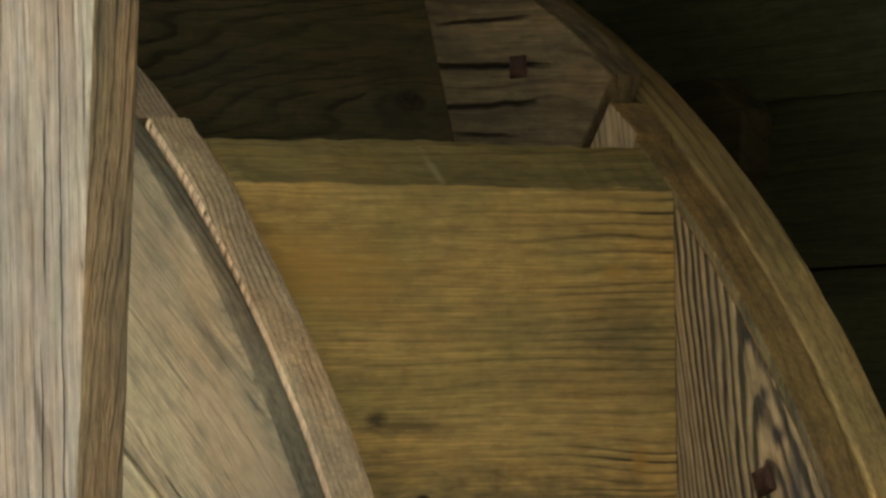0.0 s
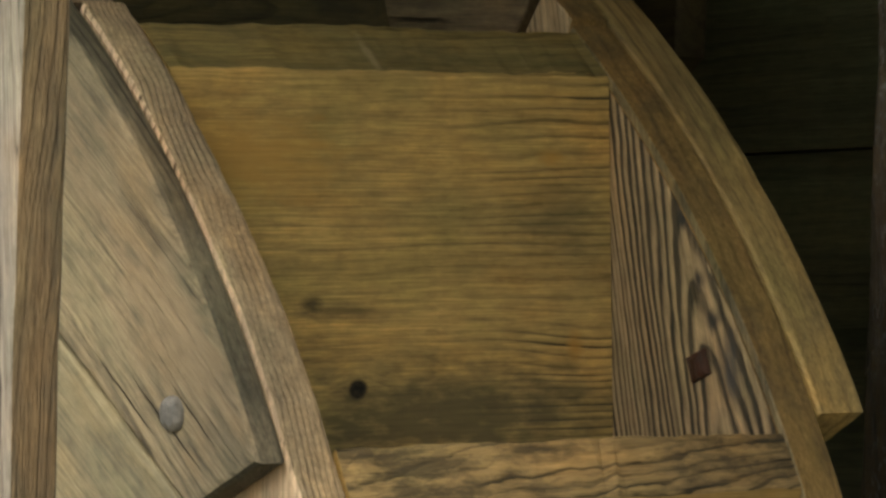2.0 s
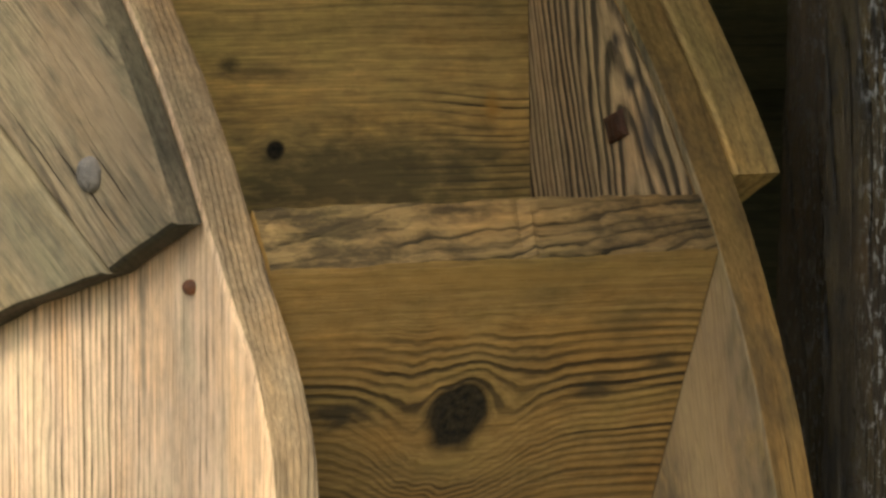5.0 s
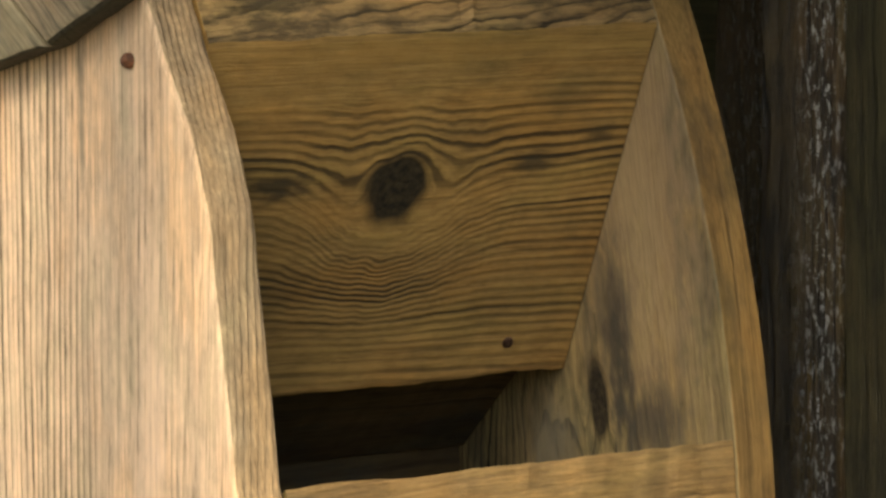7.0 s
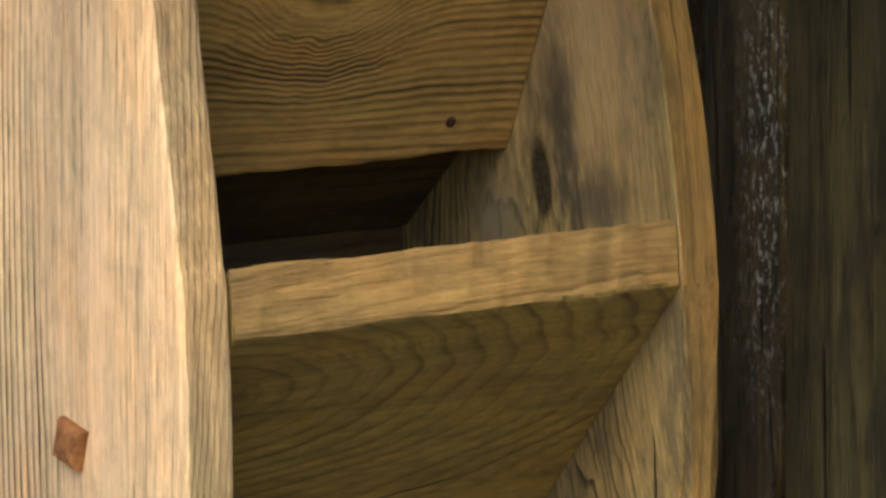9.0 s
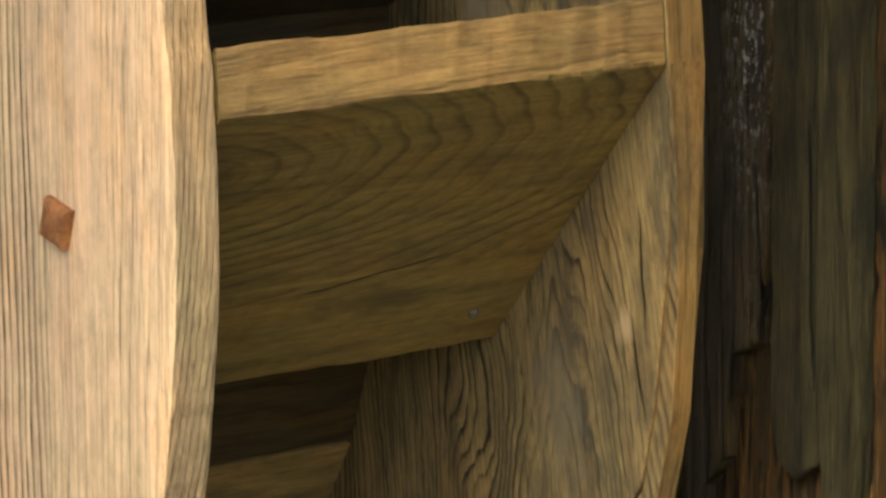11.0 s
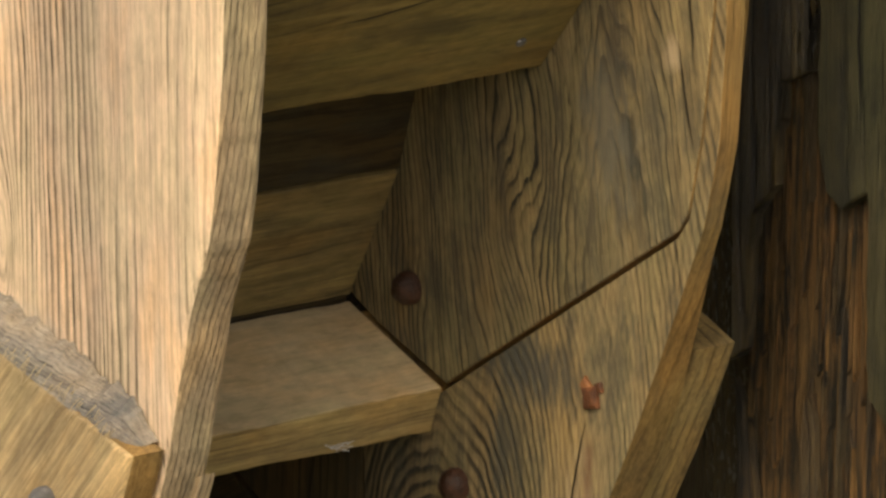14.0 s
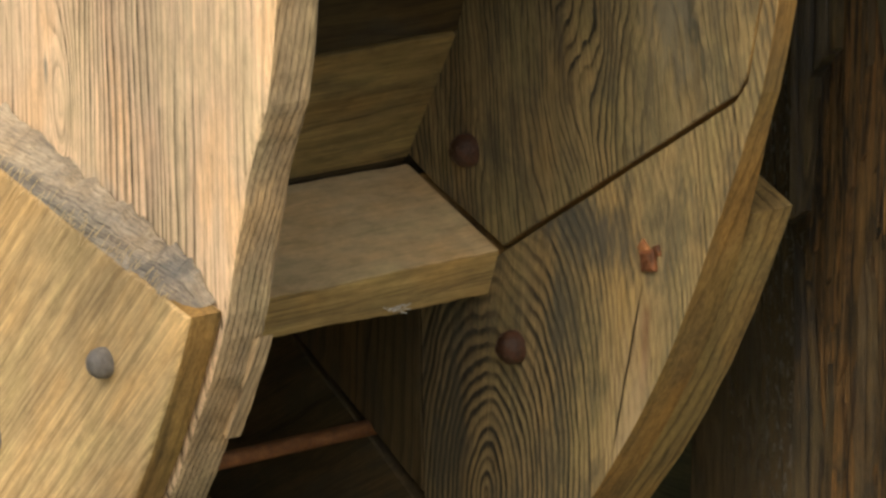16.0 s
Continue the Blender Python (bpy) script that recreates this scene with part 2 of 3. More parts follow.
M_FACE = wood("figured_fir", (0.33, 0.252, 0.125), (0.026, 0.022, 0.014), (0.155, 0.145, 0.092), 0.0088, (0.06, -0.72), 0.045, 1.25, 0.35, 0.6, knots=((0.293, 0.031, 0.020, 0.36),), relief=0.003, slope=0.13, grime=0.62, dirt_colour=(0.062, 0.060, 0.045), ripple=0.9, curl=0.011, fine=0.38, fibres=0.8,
              breaks=0.7, zones=((0.0, -0.02, 0.12, 0.60, 1.0), (None, 0.22, 0.42, 1.0, 0.55)),
              blots=((0.25, 0.115, 0.06, 0.06, (0.18, 0.16, 0.115), 0.75), (0.55, -0.07, 0.38, 0.14, (0.38, 0.28, 0.185), 0.5), (0.34, -0.010, 0.17, 0.034, (0.035, 0.036, 0.034), 0.85), (0.265, -0.06, 0.05, 0.08, (0.05, 0.048, 0.042), 0.75), (-0.20, 0.05, 0.12, 0.055, (0.13, 0.125, 0.10), 0.7), (-0.10, 0.02, 0.10, 0.03, (0.06, 0.06, 0.05), 0.5), (-0.116, -0.075, 0.025, 0.018, (0.46, 0.35, 0.22), 0.8)),
              cracks=((0.02, -0.118, -0.14, -0.108, 0.0022), (-0.10, -0.086, -0.225, -0.094, 0.0026), (0.75, 0.012, 0.50, 0.06, 0.0015)), bows=((-0.20, 0.16, 0.10, 0.06, 0.03), (-0.33, 0.24, 0.08, 0.05, -0.03)))
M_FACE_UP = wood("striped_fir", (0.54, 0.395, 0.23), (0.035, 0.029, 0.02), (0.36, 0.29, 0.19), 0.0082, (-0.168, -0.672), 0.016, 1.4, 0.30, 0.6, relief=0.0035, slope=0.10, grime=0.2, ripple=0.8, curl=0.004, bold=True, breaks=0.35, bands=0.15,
                 blots=((0.12, -0.150, 0.014, 0.010, (0.03, 0.034, 0.036), 0.9), (0.05, -0.162, 0.016, 0.013, (0.03, 0.034, 0.036), 0.9), (0.00, -0.175, 0.016, 0.016, (0.03, 0.034, 0.036), 0.85), (-0.06, -0.19, 0.05, 0.022, (0.06, 0.065, 0.07), 0.7)))
# brown wood, darkened further for the shade below the shelf
M_FACE_PLAIN = wood("shaded_brown_fir", (0.10, 0.072, 0.036), (0.03, 0.021, 0.011), (0.065, 0.05, 0.029), 0.014, (0.3, -0.3), 0.03, 0.8, 0.6, 0.3, grime=0.4)
M_EDGE = wood("rim_fir", (0.36, 0.225, 0.082), (0.13, 0.08, 0.03), (0.25, 0.165, 0.07), 0.020, (0.0, -8.0), 0.010, 0.6, 0.45, 0.4, grime=0.35, ripple=0.3)
M_FELLOE = wood("straw_felloe_fir", (0.46, 0.325, 0.135), (0.15, 0.10, 0.04), (0.33, 0.24, 0.11), 0.018, (0.0, -8.0), 0.010, 0.7, 0.45, 0.4, grime=0.3, ripple=0.3)
M_NEAR_EDGE = wood("striped_rim_fir", (0.57, 0.43, 0.27), (0.10, 0.07, 0.042), (0.38, 0.30, 0.20), 0.0075, (0.0, -8.0), 0.012, 0.8, 0.45, 0.5, grime=0.15, relief=0.003, ripple=0.5, slope=0.09, breaks=0.3)
# worn edges, also paler for the light they catch above the board fronts
M_BOARD_TOP = wood("worn_lit_board_edge", (0.46, 0.30, 0.125), (0.12, 0.075, 0.032), (0.31, 0.21, 0.10), 0.016, (0.3, -0.2), 0.02, 0.6, 0.5, 0.5, grime=0.3, relief=0.003, fibres=0.4)
M_BOARD_TOP_DARK = wood("stained_board_edge", (0.50, 0.34, 0.155), (0.05, 0.04, 0.024), (0.25, 0.18, 0.09), 0.010, (0.3, -0.2), 0.04, 1.1, 0.4, 0.8, grime=0.75, relief=0.004, fibres=0.5, ripple=1.2, curl=0.012, dirt_colour=(0.05, 0.042, 0.028))
M_BOARD_TOP_GREEN = wood("mossy_board_edge", (0.30, 0.23, 0.09), (0.10, 0.07, 0.03), (0.21, 0.175, 0.075), 0.016, (0.3, -0.2), 0.02, 0.5, 0.6, 0.4, grime=0.3, fibres=0.5, blots=((0.28, 0.235, 0.008, 0.03, (0.42, 0.33, 0.18), 0.8),))
M_POST_SIDE = wood("brown_post_fir", (0.19, 0.135, 0.078), (0.05, 0.034, 0.02), (0.13, 0.098, 0.06), 0.014, (0.0, -8.0), 0.015, 0.9, 0.6, 0.7, grime=0.4, relief=0.004)
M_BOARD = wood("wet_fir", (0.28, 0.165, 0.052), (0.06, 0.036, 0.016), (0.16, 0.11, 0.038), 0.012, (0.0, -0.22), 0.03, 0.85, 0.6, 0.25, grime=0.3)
M_SOLE = wood("sole_fir", (0.36, 0.26, 0.105), (0.06, 0.042, 0.018), (0.16, 0.115, 0.05), 0.017, (0.1, -0.12), 0.03, 0.45, 0.6, 0.3, grime=0.3)
# near-black tone holds the shade inside the buckets
M_SHELF_SHADED = wood("shaded_inner_fir", (0.075, 0.052, 0.022), (0.02, 0.014, 0.007), (0.045, 0.032, 0.015), 0.017, (0.1, -0.12), 0.05, 0.8, 0.6, 0.3, grime=0.4)
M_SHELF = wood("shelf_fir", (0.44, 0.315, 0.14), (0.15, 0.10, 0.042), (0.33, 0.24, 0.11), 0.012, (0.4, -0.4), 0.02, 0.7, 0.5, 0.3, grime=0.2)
M_SHELF_TOP = wood("grey_shelf_fir", (0.62, 0.475, 0.275), (0.36, 0.27, 0.155), (0.55, 0.43, 0.255), 0.03, (0.4, -0.4), 0.03, 0.25, 0.5, 0.2, grime=0.10, fibres=0.2, bands=0.06, fine=0.1)
M_POST = wood("silver_post_fir", (0.25, 0.215, 0.18), (0.07, 0.05, 0.035), (0.27, 0.255, 0.235), 0.016, (0.3, -0.25), 0.015, 0.7, 0.7, 0.8, grime=0.25, relief=0.003, bands=0.22, fibres=0.7, cracks=((0.30, -0.045, 0.85, -0.052, 0.0016), (0.1, -0.004, 0.52, -0.010, 0.0016), (0.55, -0.018, 0.74, -0.022, 0.0022)))
M_BLACK = wood("black_wet_oak", (0.08, 0.058, 0.027), (0.003, 0.003, 0.0025), (0.085, 0.046, 0.018), 0.017, (0.2, -0.12), 0.03, 1.0, 0.5, 1.0, rough=0.55, gloss=0.4, relief=0.012, grime=0.8, dirt_colour=(0.006, 0.006, 0.005))
M_MOSS = wood("wet_mossy_oak", (0.13, 0.098, 0.043), (0.005, 0.005, 0.004), (0.080, 0.048, 0.020), 0.018, (0.2, -0.12), 0.03, 1.0, 0.5, 1.0, rough=0.34, gloss=0.5, bands=0.5, fibres=0.9, relief=0.012, grime=0.8, glints=(-0.035, 0.05, (0.70, 0.75, 0.80), -0.25), dirt_colour=(0.006, 0.006, 0.005))
M_ROT = wood("rotten_orange_oak", (0.19, 0.105, 0.036), (0.014, 0.009, 0.005), (0.085, 0.055, 0.024), 0.013, (0.1, -0.06), 0.03, 1.0, 0.7, 1.0, relief=0.012, grime=1.0, bands=0.35, fibres=0.8, curl=0.006, dirt_colour=(0.016, 0.014, 0.008))
M_FRAY = wood("frayed_grey_fir", (0.44, 0.38, 0.30), (0.09, 0.09, 0.09), (0.24, 0.24, 0.235), 0.004, (0.3, -0.2), 0.03, 0.6, 0.7, 0.9, relief=0.005, grime=0.6, ripple=2.0, dirt_colour=(0.085, 0.10, 0.115))
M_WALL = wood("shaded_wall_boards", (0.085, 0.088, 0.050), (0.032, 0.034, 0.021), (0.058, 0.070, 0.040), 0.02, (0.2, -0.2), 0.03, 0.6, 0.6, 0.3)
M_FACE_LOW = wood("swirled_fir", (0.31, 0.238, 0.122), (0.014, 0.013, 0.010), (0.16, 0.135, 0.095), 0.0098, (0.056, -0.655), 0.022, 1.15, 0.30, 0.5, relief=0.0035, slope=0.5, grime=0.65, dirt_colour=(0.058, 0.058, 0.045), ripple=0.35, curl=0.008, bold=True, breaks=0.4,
                  zones=((0.0, -0.16, -0.03, 0.65, 1.0), (None, 0.22, 0.36, 1.0, 0.8)),
                  blots=((0.27, -0.10, 0.05, 0.14, (0.065, 0.068, 0.06), 0.85), (0.16, -0.06, 0.09, 0.035, (0.075, 0.072, 0.055), 0.8), (0.18, -0.215, 0.08, 0.010, (0.11, 0.035, 0.02), 0.6), (0.06, -0.20, 0.16, 0.04, (0.40, 0.30, 0.185), 0.6)), cracks=((0.24, -0.205, 0.02, -0.17, 0.002),))
M_FACE_TOP = wood("cracked_fir", (0.25, 0.185, 0.105), (0.05, 0.04, 0.022), (0.17, 0.13, 0.08), 0.022, (0.3, -0.2), 0.05, 0.7, 0.5, 0.6, relief=0.004, grime=0.4, cracks=((-0.50, 0.030, -0.76, 0.028, 0.0045), (-0.50, 0.080, -0.74, 0.072, 0.004), (-0.52, -0.02, -0.72, -0.03, 0.003), (-0.56, 0.11, -0.70, 0.112, 0.003)))
M_OVER_GREEN = wood("greenish_fir", (0.24, 0.205, 0.135), (0.10, 0.084, 0.05), (0.22, 0.205, 0.14), 0.015, (0.3, -0.13), 0.03, 0.6, 0.75, 0.7, grime=0.4)
M_OVER_EDGE = wood("dark_felloe_edge", (0.24, 0.20, 0.14), (0.03, 0.026, 0.02), (0.09, 0.082, 0.062), 0.012, (0.0, -8.0), 0.012, 0.8, 0.6, 0.5, grime=0.4)
# dark colour stands for the shade on downward-facing end grain
M_END = wood("shaded_end_grain", (0.055, 0.048, 0.030), (0.015, 0.013, 0.009), (0.035, 0.034, 0.022), 0.008, (0.2, -0.2), 0.03, 0.7, 0.5, 0.5, grime=0.4)
# dark tone includes the shade at the top of the wheel
M_BOARD_BACK = wood("shaded_curly_fir", (0.120, 0.096, 0.043), (0.028, 0.024, 0.012), (0.07, 0.060, 0.028), 0.013, (0.30, -0.30), 0.05, 0.9, 0.5, 0.2, knots=((0.545, 0.0, 0.016, 0.6),), slope=0.15, grime=0.35, ripple=0.8, curl=0.008, blots=((0.53, -0.01, 0.05, 0.08, (0.03, 0.028, 0.018), 0.7),))
M_BOARD_OLIVE = wood("olive_fir", (0.67, 0.445, 0.16), (0.045, 0.034, 0.017), (0.36, 0.275, 0.115), 0.0100, (0.45, -0.25), 0.022, 1.0, 0.55, 0.3, knots=((0.244, -0.130, 0.013, 0.9),), grime=0.15, relief=0.002, fibres=0.6, bands=0.14, fine=0.12,
                     zones=((None, 0.34, 0.56, 0.25, 1.0),), blots=((0.183, -0.039, 0.018, 0.015, (0.05, 0.042, 0.024), 0.8), (0.22, -0.045, 0.08, 0.012, (0.10, 0.08, 0.04), 0.6), (0.36, -0.165, 0.36, 0.075, (0.095, 0.078, 0.042), 0.8), (0.512, 0.125, 0.022, 0.012, (0.50, 0.27, 0.06), 0.7), (0.545, -0.085, 0.014, 0.02, (0.46, 0.24, 0.05), 0.7), (0.10, 0.12, 0.16, 0.06, (0.54, 0.31, 0.085), 0.75), (0.52, 0.06, 0.08, 0.05, (0.10, 0.085, 0.045), 0.5)),
                     bows=((0.58, -0.09, 0.12, 0.05, 0.018),))
M_BOARD_KNOT = wood("knotted_fir", (0.46, 0.295, 0.105), (0.045, 0.031, 0.016), (0.35, 0.225, 0.08), 0.0100, (-0.35, -0.10), 0.006, 1.0, 0.3, 0.15, knots=((0.293, 0.031, 0.054, 1.05),), relief=0.0025, grime=0.15, ripple=0.22, bold=True, breaks=0.3, swirl=0.02, bands=0.15, fibres=0.4,
                    zones=((0.05, 0.075, 0.135, 1.0, 0.22), (0.0, -0.19, -0.09, 0.5, 1.0)), bows=((0.50, 0.04, 0.10, 0.05, 0.014),),
                    blots=((0.135, 0.042, 0.055, 0.020, (0.035, 0.030, 0.020), 0.85), (0.475, 0.052, 0.04, 0.017, (0.04, 0.036, 0.024), 0.8), (0.56, 0.08, 0.03, 0.016, (0.05, 0.042, 0.024), 0.65), (0.50, 0.13, 0.06, 0.035, (0.15, 0.105, 0.045), 0.5), (0.30, 0.19, 0.30, 0.02, (0.42, 0.25, 0.075), 0.5)))
M_BOARD_DARK = wood("dark_fir", (0.275, 0.198, 0.066), (0.070, 0.050, 0.022), (0.195, 0.14, 0.055), 0.017, (0.135, 0.0), 0.010, 0.62, 0.4, 0.2, slope=0.42, grime=0.25, ripple=0.35, breaks=0.4, fibres=0.45,
                    zones=((0.1, -0.16, -0.06, 0.4, 1.0),), blots=((0.29, -0.068, 0.20, 0.006, (0.36, 0.26, 0.09), 0.6), (0.38, -0.12, 0.13, 0.03, (0.075, 0.06, 0.03), 0.6), (0.03, 0.13, 0.05, 0.02, (0.06, 0.045, 0.02), 0.6)), cracks=((0.24, -0.090, 0.46, -0.050, 0.002),))
M_MOSS2 = wood("mossy_oak_shell", (0.075, 0.066, 0.031), (0.008, 0.008, 0.005), (0.036, 0.040, 0.020), 0.034, (0.2, -0.12), 0.05, 0.45, 0.6, 0.8, rough=0.6, relief=0.010, grime=0.7, bands=0.35, fibres=0.9, dirt_colour=(0.010, 0.011, 0.008), cracks=((-0.35, 0.0, -0.05, 0.01, 0.003), (0.2, -0.03, 0.6, -0.02, 0.003)))
M_WET = wood("wet_black_oak", (0.11, 0.075, 0.034), (0.010, 0.008, 0.005), (0.034, 0.028, 0.015), 0.014, (0.2, -0.2), 0.03, 0.8, 0.5, 0.5, rough=0.25, gloss=0.6, relief=0.006, glints=(-0.02, 0.10, (0.22, 0.22, 0.21), -9.0))
M_BEAM = wood("brown_beam_oak", (0.055, 0.044, 0.023), (0.022, 0.018, 0.010), (0.036, 0.034, 0.018), 0.016, (0.2, -0.2), 0.03, 0.7, 0.5, 0.4)
M_RUST = rust("orange_rust", (0.16, 0.06, 0.025), (0.46, 0.21, 0.085))
M_RUST_DARK = rust("dark_rust", (0.025, 0.012, 0.008), (0.10, 0.042, 0.022))
M_RUST_BROKEN = rust("mixed_rust", (0.04, 0.017, 0.011), (0.24, 0.09, 0.035))
M_STEEL = rust("grey_bolt_steel", (0.10, 0.095, 0.09), (0.24, 0.225, 0.21))


def lint(name, colour):
    return Nodes(name).done(colour, 0.95)


M_LINT = lint("grey_lint", (0.55, 0.53, 0.48, 1))
M_FIBRE = lint("straw_fibre", (0.60, 0.47, 0.28, 1))


def earth():
    n = Nodes("gravelly_earth")
    co = n.tree.nodes.new("ShaderNodeTexCoord").outputs["Object"]
    a = n.noise(co, (1.5, 1.5, 1.5), 5)
    return n.done(n.ramp(a, [(0.3, (0.09, 0.085, 0.045)), (0.7, (0.21, 0.185, 0.11))]), 0.95, n.bump(n.noise(co, (30, 30, 30), 4), 0.02))


M_EARTH = earth()

# ---- builders ----
AZ, TIP = 0.6241, 0.0212
E1 = Vector((math.sin(AZ), -math.cos(AZ), 0))
AX = Vector((math.cos(AZ) * math.cos(TIP), math.sin(AZ) * math.cos(TIP), math.sin(TIP)))
E2 = E1.cross(AX)
CENTRE = Vector((-0.799, 6.249, EYE - 0.713))


def basis(a, b, c, o):
    return Matrix(((a[0], b[0], c[0], o[0]), (a[1], b[1], c[1], o[1]), (a[2], b[2], c[2], o[2]), (0, 0, 0, 1)))


WHEEL = basis(E1, AX, E2, CENTRE)  # x out of the wheel towards the front, y along the axle, z up
UPRIGHT = basis(E1, Vector((math.cos(AZ), math.sin(AZ), 0)), Vector((0, 0, 1)), CENTRE)
RIM, WIDE, SOLE = 1.463, 0.60, 0.987


def polar(r, deg):
    return Vector((r * math.cos(radians(deg)), r * math.sin(radians(deg))))


def part(name, bm, material, parent, matrix=None, label="", smooth=False):
    me = bpy.data.meshes.new(name)
    bm.normal_update()
    bm.to_mesh(me)
    bm.free()
    for m in material if isinstance(material, (list, tuple)) else (material,):
        me.materials.append(m)
    if smooth:
        for f in me.polygons:
            f.use_smooth = True
    ob = new(name, me)
    if parent is not None:
        ob.parent = parent
    if matrix is not None:
        ob.matrix_basis = matrix
    if label:
        ob["label"] = label
    return ob


def thing(name, matrix, label, category, kind="", group=""):
    ob = new(name)
    ob.matrix_world = matrix
    return tagged(ob, label, category, group, kind)


def slab(outline, z0, z1, bevel=0.004, ragged=0.0, seed=0.0, step=0.02):
    """A plank from an outline in its own plane: sides finely divided and a little uneven, edges worn round."""
    pts = []
    for i, a in enumerate(outline):
        b = outline[(i + 1) % len(outline)]
        k = max(1, int((b - a).length / step))
        for j in range(k):
            p = a.lerp(b, j / k)
            if ragged:
                d = (b - a).normalized()
                w = noise.noise(Vector((p.x * 14 + seed, p.y * 14, seed))) + 0.6 * noise.noise(Vector((p.x * 50, p.y * 50 + seed, 3.1)))
                p = p + Vector((-d.y, d.x)) * w * ragged
            pts.append(p)
    bm = bmesh.new()
    vs = [bm.verts.new((p.x, p.y, z0)) for p in pts]
    bottom = bm.faces.new(vs)
    made = bmesh.ops.extrude_face_region(bm, geom=[bottom])
    top = [v for v in made["geom"] if isinstance(v, bmesh.types.BMVert)]
    for v in top:
        v.co.z = z1
    bmesh.ops.recalc_face_normals(bm, faces=bm.faces[:])
    if bevel:
        rim = [e for e in bm.edges if abs(e.verts[0].co.z - e.verts[1].co.z) < 1e-6]
        bmesh.ops.bevel(bm, geom=rim, offset=bevel, segments=3, profile=0.55, affect="EDGES", clamp_overlap=True)
    return bm


def plank(name, outline, y0, y1, grain, material, parent, bevel=0.004, ragged=0.002, seed=0.0, label="", edge=None, origin=None, step=0.02):
    """A plank of the wheel's side, drawn in the wheel's x and z, between two places along the axle. grain: degrees."""
    g = Vector((math.cos(radians(grain)), math.sin(radians(grain))))
    w = Vector((-g.y, g.x))
    mid = origin or sum(outline, Vector((0, 0))) / len(outline)
    local = [Vector(((p - mid).dot(g), (p - mid).dot(w))) for p in outline]
    m = basis((g.x, 0, g.y), (w.x, 0, w.y), (0, -1, 0), (mid.x, 0, mid.y))
    bm = slab(local, -y1, -y0, bevel, ragged, seed, step)
    if edge is not None:
        bm.normal_update()
        for f in bm.faces:
            f.material_index = 1 if abs(f.normal.z) < 0.45 else 0
        material = (material, edge)
    return part(name, bm, material, parent, m, label)


def arc(r, a, b, step=1.5):
    k = max(1, int(abs(b - a) / step))
    return [polar(r, a + (b - a) * i / k) for i in range(k + 1)]


def cross_board(name, section, y0, y1, material, parent, bevel=0.004, ragged=0.002, seed=0.0, label="", edge=None):
    """A board that runs along the axle; its section, in the wheel's x and z, begins with the front lower edge, then the front upper edge."""
    up = (section[1] - section[0]).normalized()
    out = Vector((up.y, -up.x))
    mid = (section[0] + section[1]) / 2
    if (sum(section, Vector((0, 0))) / len(section) - mid).dot(out) > 0:
        out = -out
    local = [Vector(((p - mid).dot(up), (p - mid).dot(out))) for p in section]
    k = 40
    bm = bmesh.new()
    rings = []
    for i in range(k + 1):
        yy = y0 + (y1 - y0) * i / k
        ring = []
        for j, p in enumerate(local):
            w = noise.noise(Vector((yy * 9, j * 7.7 + seed, 0.3))) + 0.7 * noise.noise(Vector((yy * 45, j * 3.1 + seed, 1.7)))
            w2 = noise.noise(Vector((yy * 12, j * 5.5 + seed, 8.3)))
            ring.append(bm.verts.new((yy, p.x + w * ragged, p.y + w2 * ragged * 0.5)))
        rings.append(ring)
    m = len(local)
    for a, b in zip(rings, rings[1:]):
        for j in range(m):
            bm.faces.new((a[j], a[(j + 1) % m], b[(j + 1) % m], b[j]))
    bm.faces.new(rings[0][::-1])
    bm.faces.new(rings[-1])
    bmesh.ops.recalc_face_normals(bm, faces=bm.faces[:])
    if bevel:
        long_edges = [e for e in bm.edges if len(e.link_faces) == 2 and abs(e.verts[0].co.x - e.verts[1].co.x) > 1e-5]
        bmesh.ops.bevel(bm, geom=long_edges, offset=bevel, segments=2, profile=0.6, affect="EDGES", clamp_overlap=True)
    side = 1 if Vector((0, 1, 0)).cross(Vector((up.x, 0, up.y))).dot(Vector((out.x, 0, out.y))) > 0 else -1
    if side < 0:
        for v in bm.verts:
            v.co.x = -v.co.x
        bmesh.ops.reverse_faces(bm, faces=bm.faces[:])
    mat = basis((0, side, 0), (up.x, 0, up.y), (out.x, 0, out.y), (mid.x, 0, mid.y))
    if edge is not None:
        bm.normal_update()
        rim_y = max(p.x for p in local)
        for f in bm.faces:
            f.material_index = 1 if f.calc_center_median().y > rim_y - 0.052 and abs(f.normal.x) < 0.5 and f.normal.y > 0.3 else 0
        material = (material, edge)
    return part(name, bm, material, parent, mat, label)


